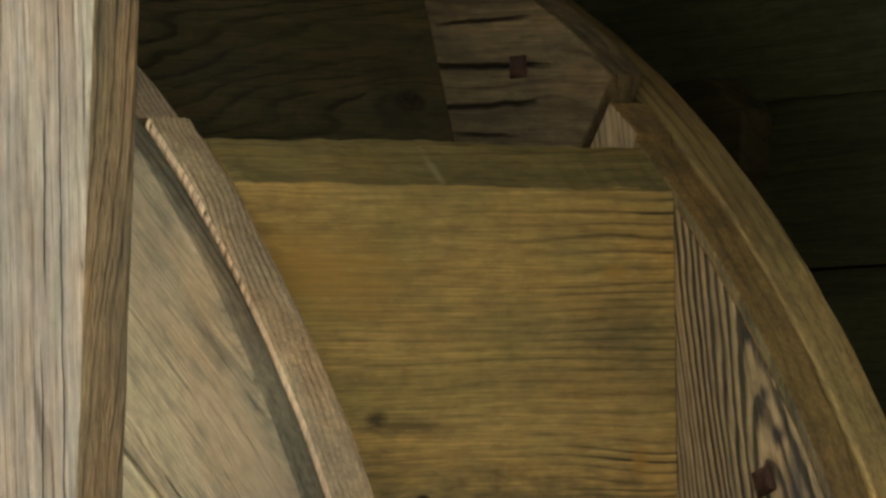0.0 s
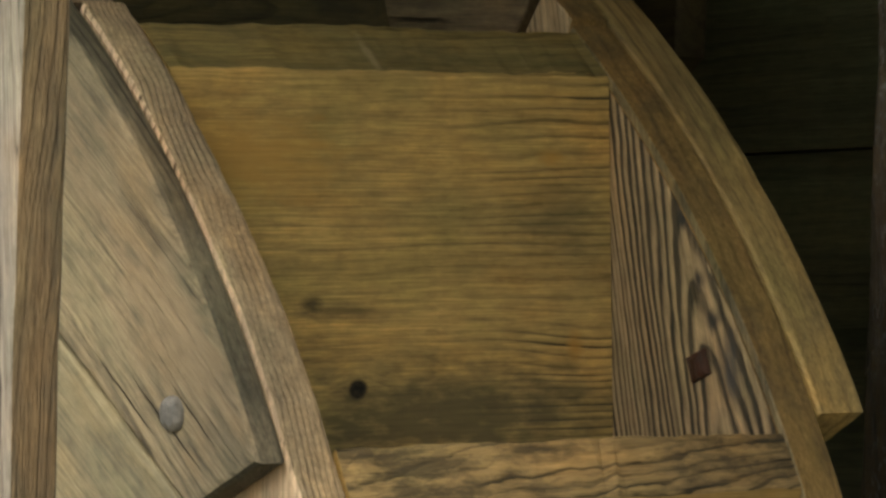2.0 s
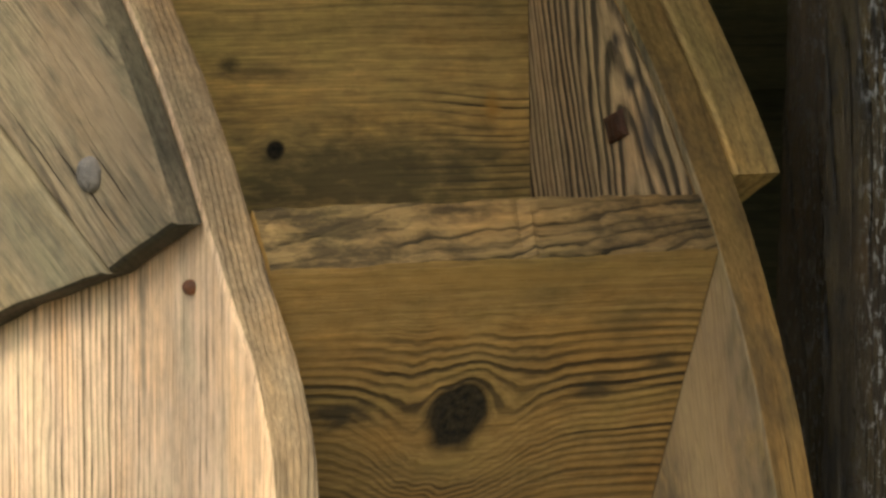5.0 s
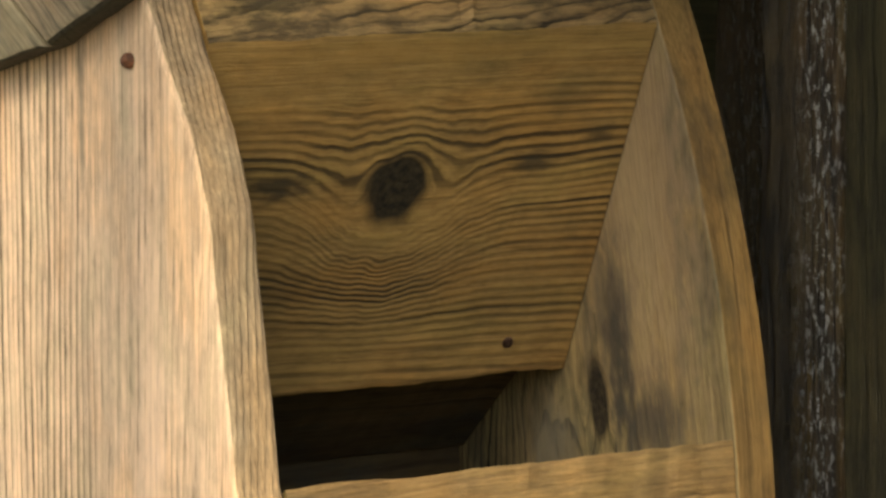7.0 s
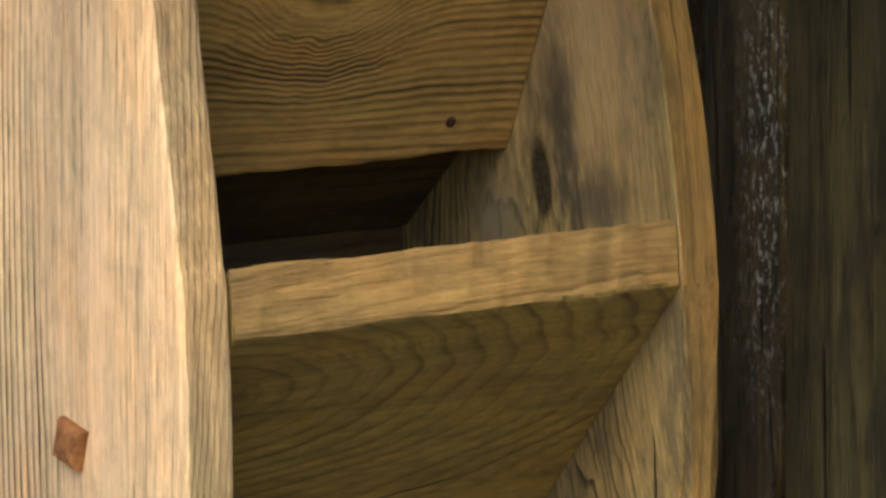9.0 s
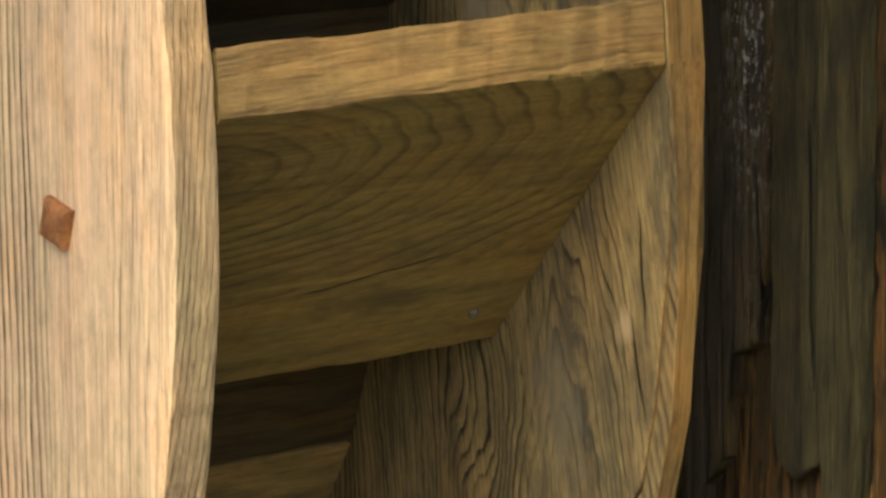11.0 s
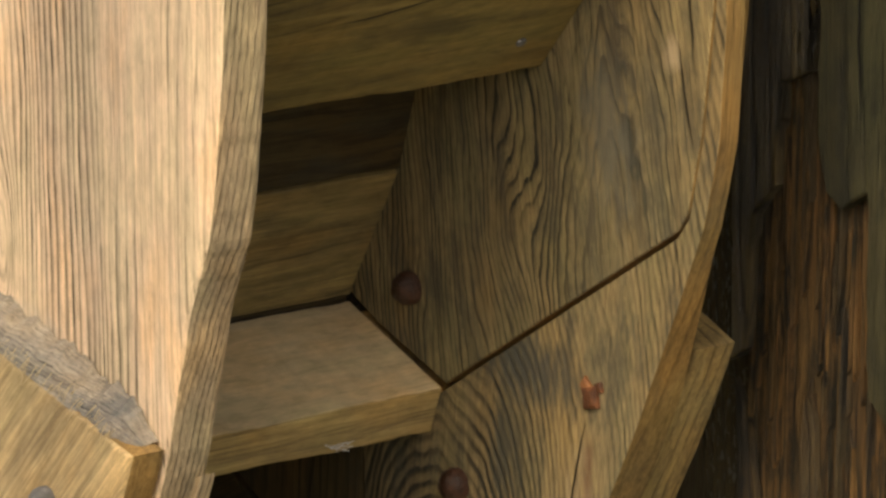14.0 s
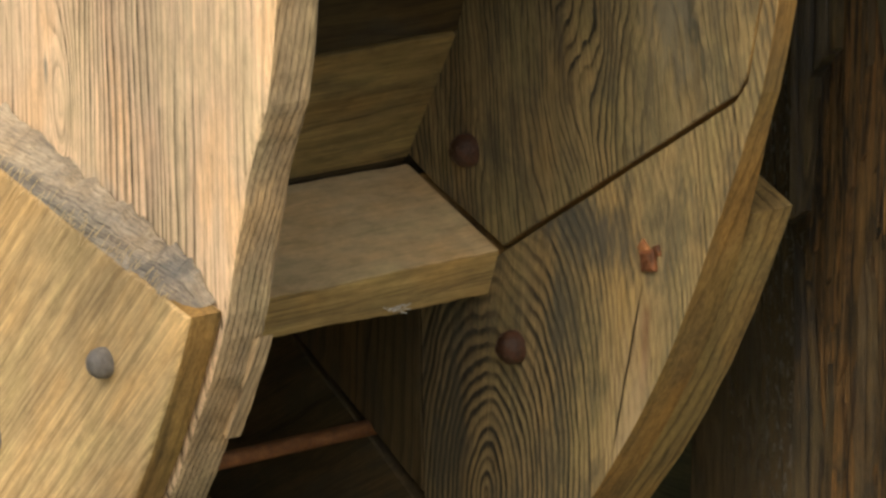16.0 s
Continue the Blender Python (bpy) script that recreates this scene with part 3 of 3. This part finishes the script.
def bolt(name, at_r, at_deg, y, size, style, material, parent, turn=0.0, label=""):
    """A bolt or nail head on a face of the wheel that looks towards the camera's side: domed, or a square pyramid on a washer's edge."""
    bm = bmesh.new()
    sides = 4 if style == "square" else 18
    levels = [(1.0, -0.004), (1.0, 0.08), (0.88, 0.24), (0.55, 0.33), (0.2, 0.36)] if style == "flat" else [(1.0, -0.004), (1.0, 0.14), (0.90, 0.25), (0.62, 0.32), (0.25, 0.35)] if style == "square" else [(1.0, -0.004), (1.02, 0.18), (0.94, 0.42), (0.66, 0.66), (0.26, 0.76)]
    rings = []
    for s, h in levels:
        rings.append([bm.verts.new((size / 2 * s * (1.25 if style == "square" else 1) * math.cos(2 * math.pi * (i + 0.5) / sides) * (1 + 0.16 * noise.noise(Vector((i * 0.9, s * 3, at_deg)))),
                                    size / 2 * s * (1.25 if style == "square" else 1) * math.sin(2 * math.pi * (i + 0.5) / sides), h * size * 0.8 if h > 0 else h)) for i in range(sides)])
    for a, b in zip(rings, rings[1:]):
        for i in range(sides):
            bm.faces.new((a[i], a[(i + 1) % sides], b[(i + 1) % sides], b[i]))
    bm.faces.new(rings[-1])
    p = polar(at_r, at_deg)
    c, s = math.cos(radians(turn)), math.sin(radians(turn))
    m = basis((c, 0, s), (-s, 0, c), (0, -1, 0), (p.x, y, p.y))
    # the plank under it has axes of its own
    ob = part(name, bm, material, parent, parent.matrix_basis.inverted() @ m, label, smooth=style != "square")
    return ob


# ---- the setting ----
def plain_box(name, lo, hi, matrix, material, label, category):
    bm = bmesh.new()
    bmesh.ops.create_cube(bm, size=1.0)
    for v in bm.verts:
        v.co = Vector([lo[i] + (hi[i] - lo[i]) * (v.co[i] + 0.5) for i in range(3)])
    ob = part(name, bm, material, None, matrix)
    return tagged(ob, label, category, kind="structure")


bm = bmesh.new()
bmesh.ops.create_grid(bm, x_segments=40, y_segments=40, size=150)
for v in bm.verts:
    v.co.z = -0.0 + 0.02 * noise.noise(v.co * 0.3)
tagged(part("ground", bm, M_EARTH, None), "trodden gravelly earth round the mill", "ground", kind="structure")
BASE = -CENTRE.z
# back wall of the mill: dark squared logs laid one on another, and an unseen roof added so that its eave shades the
# wheel's top
wall = thing("wall_back", UPRIGHT @ pose(0, 1.2, BASE), "dark log wall of the mill in deep shade behind the wheel", "wall", "structure")
LOGS = 19
for i in range(LOGS):
    z = 0.225 * i
    sec = [Vector((0, 0.008)), Vector((0.03, -0.0)), Vector((0.19, 0.0)), Vector((0.228, 0.02)), Vector((0.240, 0.16)), Vector((0, 0.16))]
    bm = bmesh.new()
    rings = []
    for j in range(61):
        x = -3.2 + 6.6 * j / 60
        rings.append([bm.verts.new((x, z + a + 0.006 * noise.noise(Vector((x * 2, i * 3.3, k))), b + 0.010 * noise.noise(Vector((x * 3, i * 5.1, k + 9))))) for k, (a, b) in enumerate(sec)])
    for a, b in zip(rings, rings[1:]):
        for k in range(6):
            bm.faces.new((a[k], b[k], b[(k + 1) % 6], a[(k + 1) % 6]))
    bm.faces.new(rings[0])
    bm.faces.new(rings[-1][::-1])
    bmesh.ops.recalc_face_normals(bm, faces=bm.faces[:])
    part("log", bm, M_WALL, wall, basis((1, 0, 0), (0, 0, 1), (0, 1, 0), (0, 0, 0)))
for nm, x0, x1 in (("wall_side", -3.45, -3.2),):
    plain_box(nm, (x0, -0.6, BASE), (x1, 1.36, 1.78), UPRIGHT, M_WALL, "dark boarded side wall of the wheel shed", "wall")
plain_box("roof", (-3.6, -0.9, 1.78), (3.5, 1.5, 1.86), UPRIGHT, M_WALL, "unseen dark board roof added to shade the wheel's top", "roof")

# near post that carries the added eave
post = thing("timber_post", UPRIGHT @ pose(1.518, -0.55, BASE), "silver-grey weathered timber post, slightly leaning, before the wheel", "post")
plank("shaft", [Vector((-0.16, 0.0)), Vector((-0.02, 0.0)), Vector((0.035, -BASE + 0.72)), Vector((0.062, -BASE + 1.18)), Vector((0.10, -BASE + 1.78)), Vector((-0.09, -BASE + 1.78))],
      0.0, 0.054, 92.5, M_POST, post, 0.006, 0.0015, 2.0, edge=M_POST_SIDE)

# blackened, rotting post that stands by the log wall
old = thing("rotten_post", UPRIGHT @ pose(1.36, 0.85, BASE), "blackened rotting oak post with peeling outer layers by the wall", "post")
H = -BASE


def upright(name, pts, y0, y1, mat, seed, ragged=0.006, bevel=0.005):
    return plank(name, [Vector((x - 1.36, z + H)) for x, z in pts], y0, y1, 90, mat, old, bevel, ragged, seed)


upright("core", [(1.216, BASE), (1.50, BASE), (1.497, 1.78), (1.216, 1.78)], 0.022, 0.25, M_ROT, 1.0, 0.003)
upright("outer_layer", [(1.208, -0.62), (1.236, -0.60), (1.244, -0.44), (1.282, -0.40), (1.29, -0.28), (1.335, -0.26), (1.348, -0.1), (1.350, 1.78), (1.212, 1.78)], 0.0, 0.021, M_MOSS, 2.0, 0.004)
upright("outer_layer", [(1.358, -0.33), (1.374, -0.395), (1.40, -0.41), (1.442, -0.385), (1.447, -0.62), (1.49, -0.66), (1.503, -0.3), (1.503, 1.78), (1.356, 1.78)], -0.006, 0.021, M_MOSS2, 4.0, 0.004)
upright("outer_layer", [(1.209, -1.25), (1.25, -1.2), (1.262, -0.9), (1.236, -0.7), (1.209, -0.64)], 0.010, 0.021, M_BLACK, 5.0)
upright("outer_layer", [(1.33, -1.3), (1.352, -1.2), (1.349, -0.75), (1.33, -0.62), (1.312, -0.8)], 0.012, 0.021, M_BLACK, 6.0)
rng = random.Random(11)
for i in range(95):
    x = rng.uniform(1.225, 1.488)
    z = rng.uniform(-1.25, -0.12)
    if (x < 1.30 and z > -0.45) or (x > 1.35 and z > -0.42):
        z -= 0.45
    w, tall, proud = rng.uniform(0.004, 0.011), rng.uniform(0.10, 0.38), rng.uniform(0.002, 0.010)
    lean = rng.uniform(-0.006, 0.006)
    upright("splinter", [(x - w * 0.3, z), (x + w * 0.4, z + 0.012), (x + w + lean, z + tall * 0.8), (x + w * 0.5 + lean, z + tall), (x + lean, z + tall * 0.7)],
            0.022 - proud, 0.030, M_ROT if rng.random() < 0.72 else M_BLACK, i * 1.3, 0.0015, 0.0015)
stave = thing("wet_board", UPRIGHT @ pose(1.1, 0.95, BASE), "wet black upright board beside the rotten post", "board")
plank("board", [Vector((-0.22, 0)), Vector((0.096, 0)), Vector((0.094, H + 1.78)), Vector((-0.012, H + 1.78))], 0.0, 0.05, 90, M_WET, stave, 0.006, 0.004, 7.0)
beam = thing("wall_beam", UPRIGHT @ pose(-0.10, 0.93, 1.165), "dark brown squared beam end fixed to the mill wall", "beam")
plank("beam", [Vector((-1.2, -0.075)), Vector((0.76, -0.075)), Vector((0.80, -0.045)), Vector((0.805, 0.03)), Vector((0.74, 0.075)), Vector((-1.2, 0.075))], 0.0, 0.05, 0, M_BEAM, beam, 0.008, 0.003, 8.0)

# ---- the water wheel ----
wheel = thing("water_wheel", WHEEL @ pose(0, 0, 0), "old weathered wooden mill water wheel with deep buckets", "water wheel")

# far side: planks seen from within
R = RIM
G = 0.35  # a hair's gap between planks, in degrees
far = {}
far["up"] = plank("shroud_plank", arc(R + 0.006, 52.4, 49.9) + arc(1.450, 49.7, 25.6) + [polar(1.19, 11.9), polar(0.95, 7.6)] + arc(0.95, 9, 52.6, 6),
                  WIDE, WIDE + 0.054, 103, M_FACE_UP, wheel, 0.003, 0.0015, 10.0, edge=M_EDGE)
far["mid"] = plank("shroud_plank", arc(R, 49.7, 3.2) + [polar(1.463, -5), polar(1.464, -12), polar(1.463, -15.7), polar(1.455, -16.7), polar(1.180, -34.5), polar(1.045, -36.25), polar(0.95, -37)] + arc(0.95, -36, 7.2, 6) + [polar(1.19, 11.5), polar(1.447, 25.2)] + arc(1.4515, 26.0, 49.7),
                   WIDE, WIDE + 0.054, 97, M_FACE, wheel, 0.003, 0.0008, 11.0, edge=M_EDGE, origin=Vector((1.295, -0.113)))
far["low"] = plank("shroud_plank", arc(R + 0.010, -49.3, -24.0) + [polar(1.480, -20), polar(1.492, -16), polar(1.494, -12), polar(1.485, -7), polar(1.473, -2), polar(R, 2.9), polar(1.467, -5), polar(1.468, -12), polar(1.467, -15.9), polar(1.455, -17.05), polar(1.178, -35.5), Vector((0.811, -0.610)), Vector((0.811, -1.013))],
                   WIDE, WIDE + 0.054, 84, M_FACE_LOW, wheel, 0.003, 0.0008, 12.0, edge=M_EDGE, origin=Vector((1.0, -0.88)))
for v in far["low"].data.vertices:
    w = far["low"].matrix_basis @ v.co
    deg = math.degrees(math.atan2(w.z, w.x))
    if w.y > WIDE + 0.04 and math.hypot(w.x, w.z) > 1.40:
        worn_away = max(0.0, min(1.0, (deg + 25) / 8)) * max(0.0, min(1.0, (3 - deg) / 8))
        v.co.z += 0.026 * worn_away
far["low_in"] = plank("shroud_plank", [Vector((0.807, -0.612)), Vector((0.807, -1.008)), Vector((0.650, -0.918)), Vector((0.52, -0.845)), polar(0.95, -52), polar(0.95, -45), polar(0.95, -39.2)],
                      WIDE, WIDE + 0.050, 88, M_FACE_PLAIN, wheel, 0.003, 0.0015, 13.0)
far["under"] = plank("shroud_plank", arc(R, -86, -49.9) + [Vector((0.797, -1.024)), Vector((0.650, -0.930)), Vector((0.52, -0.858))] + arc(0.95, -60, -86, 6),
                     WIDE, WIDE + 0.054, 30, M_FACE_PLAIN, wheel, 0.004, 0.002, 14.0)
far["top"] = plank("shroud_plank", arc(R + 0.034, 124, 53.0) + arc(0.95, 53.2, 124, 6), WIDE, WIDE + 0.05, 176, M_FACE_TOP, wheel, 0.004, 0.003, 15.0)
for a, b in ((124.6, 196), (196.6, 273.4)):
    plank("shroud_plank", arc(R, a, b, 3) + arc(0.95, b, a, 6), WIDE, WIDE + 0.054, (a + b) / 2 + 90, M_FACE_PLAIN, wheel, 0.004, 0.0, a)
for i, (a, b) in enumerate(((27.25, 76), (-72, -22.85), (112, 160), (196, 246))):
    plank("felloe", arc(R + 0.004, a, b) + arc(0.985, b, a, 6), WIDE + 0.0565, WIDE + 0.122, (a + b) / 2 + 90, M_FELLOE, wheel, 0.005, 0.002, 20.0 + i)

# near side, its outer face in the daylight
near = {}
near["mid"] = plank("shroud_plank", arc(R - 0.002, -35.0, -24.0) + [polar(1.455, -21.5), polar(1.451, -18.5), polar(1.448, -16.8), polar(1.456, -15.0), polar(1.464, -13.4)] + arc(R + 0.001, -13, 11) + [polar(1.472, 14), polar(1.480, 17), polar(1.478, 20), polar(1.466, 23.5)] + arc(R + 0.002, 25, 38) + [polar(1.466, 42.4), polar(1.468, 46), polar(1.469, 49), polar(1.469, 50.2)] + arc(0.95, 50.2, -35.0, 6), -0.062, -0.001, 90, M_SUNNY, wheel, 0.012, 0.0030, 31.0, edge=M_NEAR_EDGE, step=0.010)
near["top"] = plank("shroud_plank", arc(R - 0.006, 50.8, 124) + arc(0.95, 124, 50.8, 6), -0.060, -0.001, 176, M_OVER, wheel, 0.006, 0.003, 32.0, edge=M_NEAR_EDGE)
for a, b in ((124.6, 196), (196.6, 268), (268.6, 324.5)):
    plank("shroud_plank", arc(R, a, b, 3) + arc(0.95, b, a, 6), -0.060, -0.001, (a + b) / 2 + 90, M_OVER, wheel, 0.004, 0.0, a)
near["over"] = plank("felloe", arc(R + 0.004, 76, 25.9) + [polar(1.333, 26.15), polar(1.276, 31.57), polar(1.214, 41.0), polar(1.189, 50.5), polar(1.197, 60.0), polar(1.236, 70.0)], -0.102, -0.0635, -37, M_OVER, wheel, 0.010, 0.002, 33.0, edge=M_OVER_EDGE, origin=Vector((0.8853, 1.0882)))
# its sawn lower ends face down; their shade is put into the colour
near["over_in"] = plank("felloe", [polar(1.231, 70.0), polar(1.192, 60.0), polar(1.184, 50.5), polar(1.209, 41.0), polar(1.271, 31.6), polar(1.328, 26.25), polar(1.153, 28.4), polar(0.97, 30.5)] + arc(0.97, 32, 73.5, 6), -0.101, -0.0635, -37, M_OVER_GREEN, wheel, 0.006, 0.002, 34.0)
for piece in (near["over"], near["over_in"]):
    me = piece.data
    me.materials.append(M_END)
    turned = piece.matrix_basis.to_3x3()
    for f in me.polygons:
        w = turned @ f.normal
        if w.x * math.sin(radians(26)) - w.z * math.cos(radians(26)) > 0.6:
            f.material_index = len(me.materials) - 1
near["under"] = plank("felloe", arc(R - 0.004, -72, -22.5) + [polar(1.085, -25), polar(0.97, -26.2)] + arc(0.97, -28, -72, 6), -0.108, -0.0635, 45, M_LOWER, wheel, 0.007, 0.003, 35.0, edge=M_EDGE)
for i, (a, b) in enumerate(((112, 160), (196, 246))):
    plank("felloe", arc(R, a, b) + arc(0.985, b, a, 6), -0.100, -0.0635, (a + b) / 2 + 90, M_OVER, wheel, 0.005, 0.0, 40.0 + i)

plank("splinter", arc(R + 0.004, -29.5, -24.0, 0.5) + [polar(R - 0.004, -24.4), polar(R - 0.012, -27.0), polar(R - 0.012, -29.5)], -0.016, 0.004, 63, M_NEAR_EDGE, wheel, 0.002, 0.003, 51.0, "raised flake of wood")
P0, P1 = polar(1.444, -22.6), polar(0.99, -25.6)
run, fall = (P1 - P0), Vector((0.10, 1.0)).normalized()
bm = bmesh.new()
rows = []
for i in range(61):
    c = P0 + run * (i / 60)
    n1, n2, n3 = (noise.noise(Vector((i * 0.55, k * 9.1, 0.5))) for k in range(3))
    wide = (0.034 + 0.012 * n1) * min(1.0, 0.2 + i / 8)
    line = []
    for k in range(6):
        q = c + fall * (wide * k / 5 - 0.004)
        y = -0.1065 + 0.043 * (k / 5) ** 1.3 - (0.004 * noise.noise(Vector((i * 1.1, k * 1.7, 2))) if 0 < k < 5 else 0)
        line.append(bm.verts.new((q.x, y, q.y)))
    rows.append(line)
for a, b in zip(rows, rows[1:]):
    for k in range(5):
        bm.faces.new((a[k], a[k + 1], b[k + 1], b[k]))
    bm.faces.new((a[5], a[0], b[0], b[5]))
bm.faces.new(rows[0][::-1])
bm.faces.new(rows[-1])
bmesh.ops.recalc_face_normals(bm, faces=bm.faces[:])
worn = part("worn_end", bm, M_FRAY, wheel, None, "frayed grey end grain")
# loose fibres that stand off the frayed end
bm = bmesh.new()
rng = random.Random(21)
for i in range(110):
    c = P0 + run * rng.uniform(0.02, 0.98) + fall * rng.uniform(-0.006, 0.026)
    g = Vector((rng.gauss(-0.7, 0.12), rng.gauss(-0.7, 0.12))) * rng.uniform(0.008, 0.028)
    y, w = -0.1090 + rng.uniform(0, 0.004), rng.uniform(0.0003, 0.0006)
    a, m, b = Vector((c.x, y, c.y)), Vector((c.x + g.x * 0.5, y - 0.0012, c.y + g.y * 0.48)), Vector((c.x + g.x, y - 0.0006, c.y + g.y))
    strip = [[bm.verts.new(v + o) for o in (Vector((w, 0, 0)), Vector((-w * 0.5, -w, 0)), Vector((-w * 0.5, 0, w)))] for v in (a, m, b)]
    for u, v in zip(strip, strip[1:]):
        for k in range(3):
            bm.faces.new((u[k], u[(k + 1) % 3], v[(k + 1) % 3], v[k]))
part("loose_fibre", bm, M_FIBRE, worn, None, "pale loose wood fibres")["kind"] = "stuff"

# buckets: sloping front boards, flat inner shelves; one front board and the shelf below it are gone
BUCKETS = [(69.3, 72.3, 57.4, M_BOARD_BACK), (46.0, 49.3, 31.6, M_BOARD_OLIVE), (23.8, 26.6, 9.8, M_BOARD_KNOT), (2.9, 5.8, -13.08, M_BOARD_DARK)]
BUCKETS += [(-39 - 21.08 * i, -36.1 - 21.08 * i, -55 - 21.08 * i, M_BOARD) for i in range(1, 12)]
boards = []
for i, (f, u, b, mat) in enumerate(BUCKETS):
    F, U, B = polar(R, f), polar(R, u), polar(1.187, b)
    d = (F - B).normalized()
    across = (U - F) - d * (U - F).dot(d)
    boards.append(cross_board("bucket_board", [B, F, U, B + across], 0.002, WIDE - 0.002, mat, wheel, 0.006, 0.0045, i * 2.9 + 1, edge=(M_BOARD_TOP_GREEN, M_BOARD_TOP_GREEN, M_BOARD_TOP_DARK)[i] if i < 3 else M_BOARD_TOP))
    P = B + across * 1.02
    Q = polar(SOLE + 0.003, b - 4.0)
    inward = (Q - P).normalized()
    lift = Vector((-inward.y, inward.x)) * 0.055
    if lift.dot(across) < 0:
        lift = -lift
    cross_board("bucket_shelf", [P, P + lift, Q + lift, Q], 0.002, WIDE - 0.002, M_SHELF_SHADED, wheel, 0.004, 0.002, i * 1.7 + 60)
shelf = cross_board("bucket_shelf", [polar(1.196, -37.75), polar(1.180, -34.9), polar(0.991, -37.3), polar(0.991, -40.6)], 0.002, WIDE - 0.002, M_SHELF, wheel, 0.004, 0.003, 77.0,
                    edge=M_SHELF_TOP, label="bare shelf whose front board is missing")

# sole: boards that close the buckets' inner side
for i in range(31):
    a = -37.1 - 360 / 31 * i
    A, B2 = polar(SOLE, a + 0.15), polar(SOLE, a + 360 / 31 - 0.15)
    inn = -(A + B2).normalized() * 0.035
    # only the board that daylight reaches is pale; the rest carry painted shade
    cross_board("sole_board", [A, B2, B2 + inn, A + inn], 0.001, WIDE - 0.001, M_SOLE if i == 0 else M_SHELF_SHADED, wheel, 0.003, 0.0015, i * 4.1)

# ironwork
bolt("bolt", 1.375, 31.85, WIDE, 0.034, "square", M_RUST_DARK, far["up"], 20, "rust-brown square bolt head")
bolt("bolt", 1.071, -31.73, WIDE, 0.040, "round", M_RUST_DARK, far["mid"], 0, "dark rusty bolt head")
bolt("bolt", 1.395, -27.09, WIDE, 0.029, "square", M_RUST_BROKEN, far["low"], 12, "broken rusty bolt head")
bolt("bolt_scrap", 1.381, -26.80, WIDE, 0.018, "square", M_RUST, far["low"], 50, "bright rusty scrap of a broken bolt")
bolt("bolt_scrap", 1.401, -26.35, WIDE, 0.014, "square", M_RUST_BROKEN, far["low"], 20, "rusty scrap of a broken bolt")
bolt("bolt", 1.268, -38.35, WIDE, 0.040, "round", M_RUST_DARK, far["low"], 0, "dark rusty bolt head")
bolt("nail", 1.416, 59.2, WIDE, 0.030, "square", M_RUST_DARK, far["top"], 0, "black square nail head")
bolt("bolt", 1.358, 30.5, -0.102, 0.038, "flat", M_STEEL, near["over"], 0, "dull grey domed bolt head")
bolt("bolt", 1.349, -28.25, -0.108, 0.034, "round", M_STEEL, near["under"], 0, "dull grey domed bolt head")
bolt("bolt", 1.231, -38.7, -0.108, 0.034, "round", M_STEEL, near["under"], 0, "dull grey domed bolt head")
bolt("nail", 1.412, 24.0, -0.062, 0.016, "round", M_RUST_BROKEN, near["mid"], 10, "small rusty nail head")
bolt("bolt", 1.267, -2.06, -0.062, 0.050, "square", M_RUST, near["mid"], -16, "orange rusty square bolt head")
for bd, along, up in ((boards[2], 0.505, -0.170), (boards[3], 0.540, -0.170)):
    bm = bmesh.new()
    bmesh.ops.create_uvsphere(bm, u_segments=12, v_segments=6, radius=0.007)
    for v in bm.verts:
        v.co.z *= 0.5
    part("nail", bm, M_RUST_DARK if bd is boards[2] else M_STEEL, bd, pose(along, up, 0.001), "small nail head", smooth=True)
bm = bmesh.new()
bmesh.ops.create_cone(bm, cap_ends=True, segments=16, radius1=0.0105, radius2=0.0105, depth=WIDE + 0.1, matrix=pose(0, 0, 0, 90))
for v in bm.verts:
    v.co += Vector((0.0015 * noise.noise(v.co * 20), 0, 0.0015 * noise.noise(v.co * 25)))
part("tie_rod", bm, M_RUST, wheel, pose(0.697, WIDE / 2, -0.951), "rusty iron tie rod", smooth=True)

bm = bmesh.new()
rng = random.Random(5)
for i in range(26):
    a = Vector((rng.gauss(0, 0.006), rng.gauss(0, 0.003), rng.gauss(0, 0.002)))
    b = a + Vector((rng.gauss(0, 0.005), rng.gauss(0, 0.003), rng.gauss(-0.001, 0.003)))
    t = Vector((0.0, 0.0006, 0.0006))
    u = Vector((0.0006, 0.0, -0.0006))
    q = [bm.verts.new(v) for v in (a, a + t, a + u, b, b + t, b + u)]
    for k in range(3):
        bm.faces.new((q[k], q[(k + 1) % 3], q[3 + (k + 1) % 3], q[3 + k]))
tuft = polar(1.199, -37.2)
part("lint", bm, M_LINT, wheel, basis((0, 1, 0), (1, 0, 0), (0, 0, -1), (tuft.x, 0.455, tuft.y)), "pale tuft of lint")

# axle and arms carry the ring
bm = bmesh.new()
bmesh.ops.create_cone(bm, cap_ends=True, segments=16, radius1=0.16, radius2=0.16, depth=1.9, matrix=pose(0, 0.35, 0, 90))
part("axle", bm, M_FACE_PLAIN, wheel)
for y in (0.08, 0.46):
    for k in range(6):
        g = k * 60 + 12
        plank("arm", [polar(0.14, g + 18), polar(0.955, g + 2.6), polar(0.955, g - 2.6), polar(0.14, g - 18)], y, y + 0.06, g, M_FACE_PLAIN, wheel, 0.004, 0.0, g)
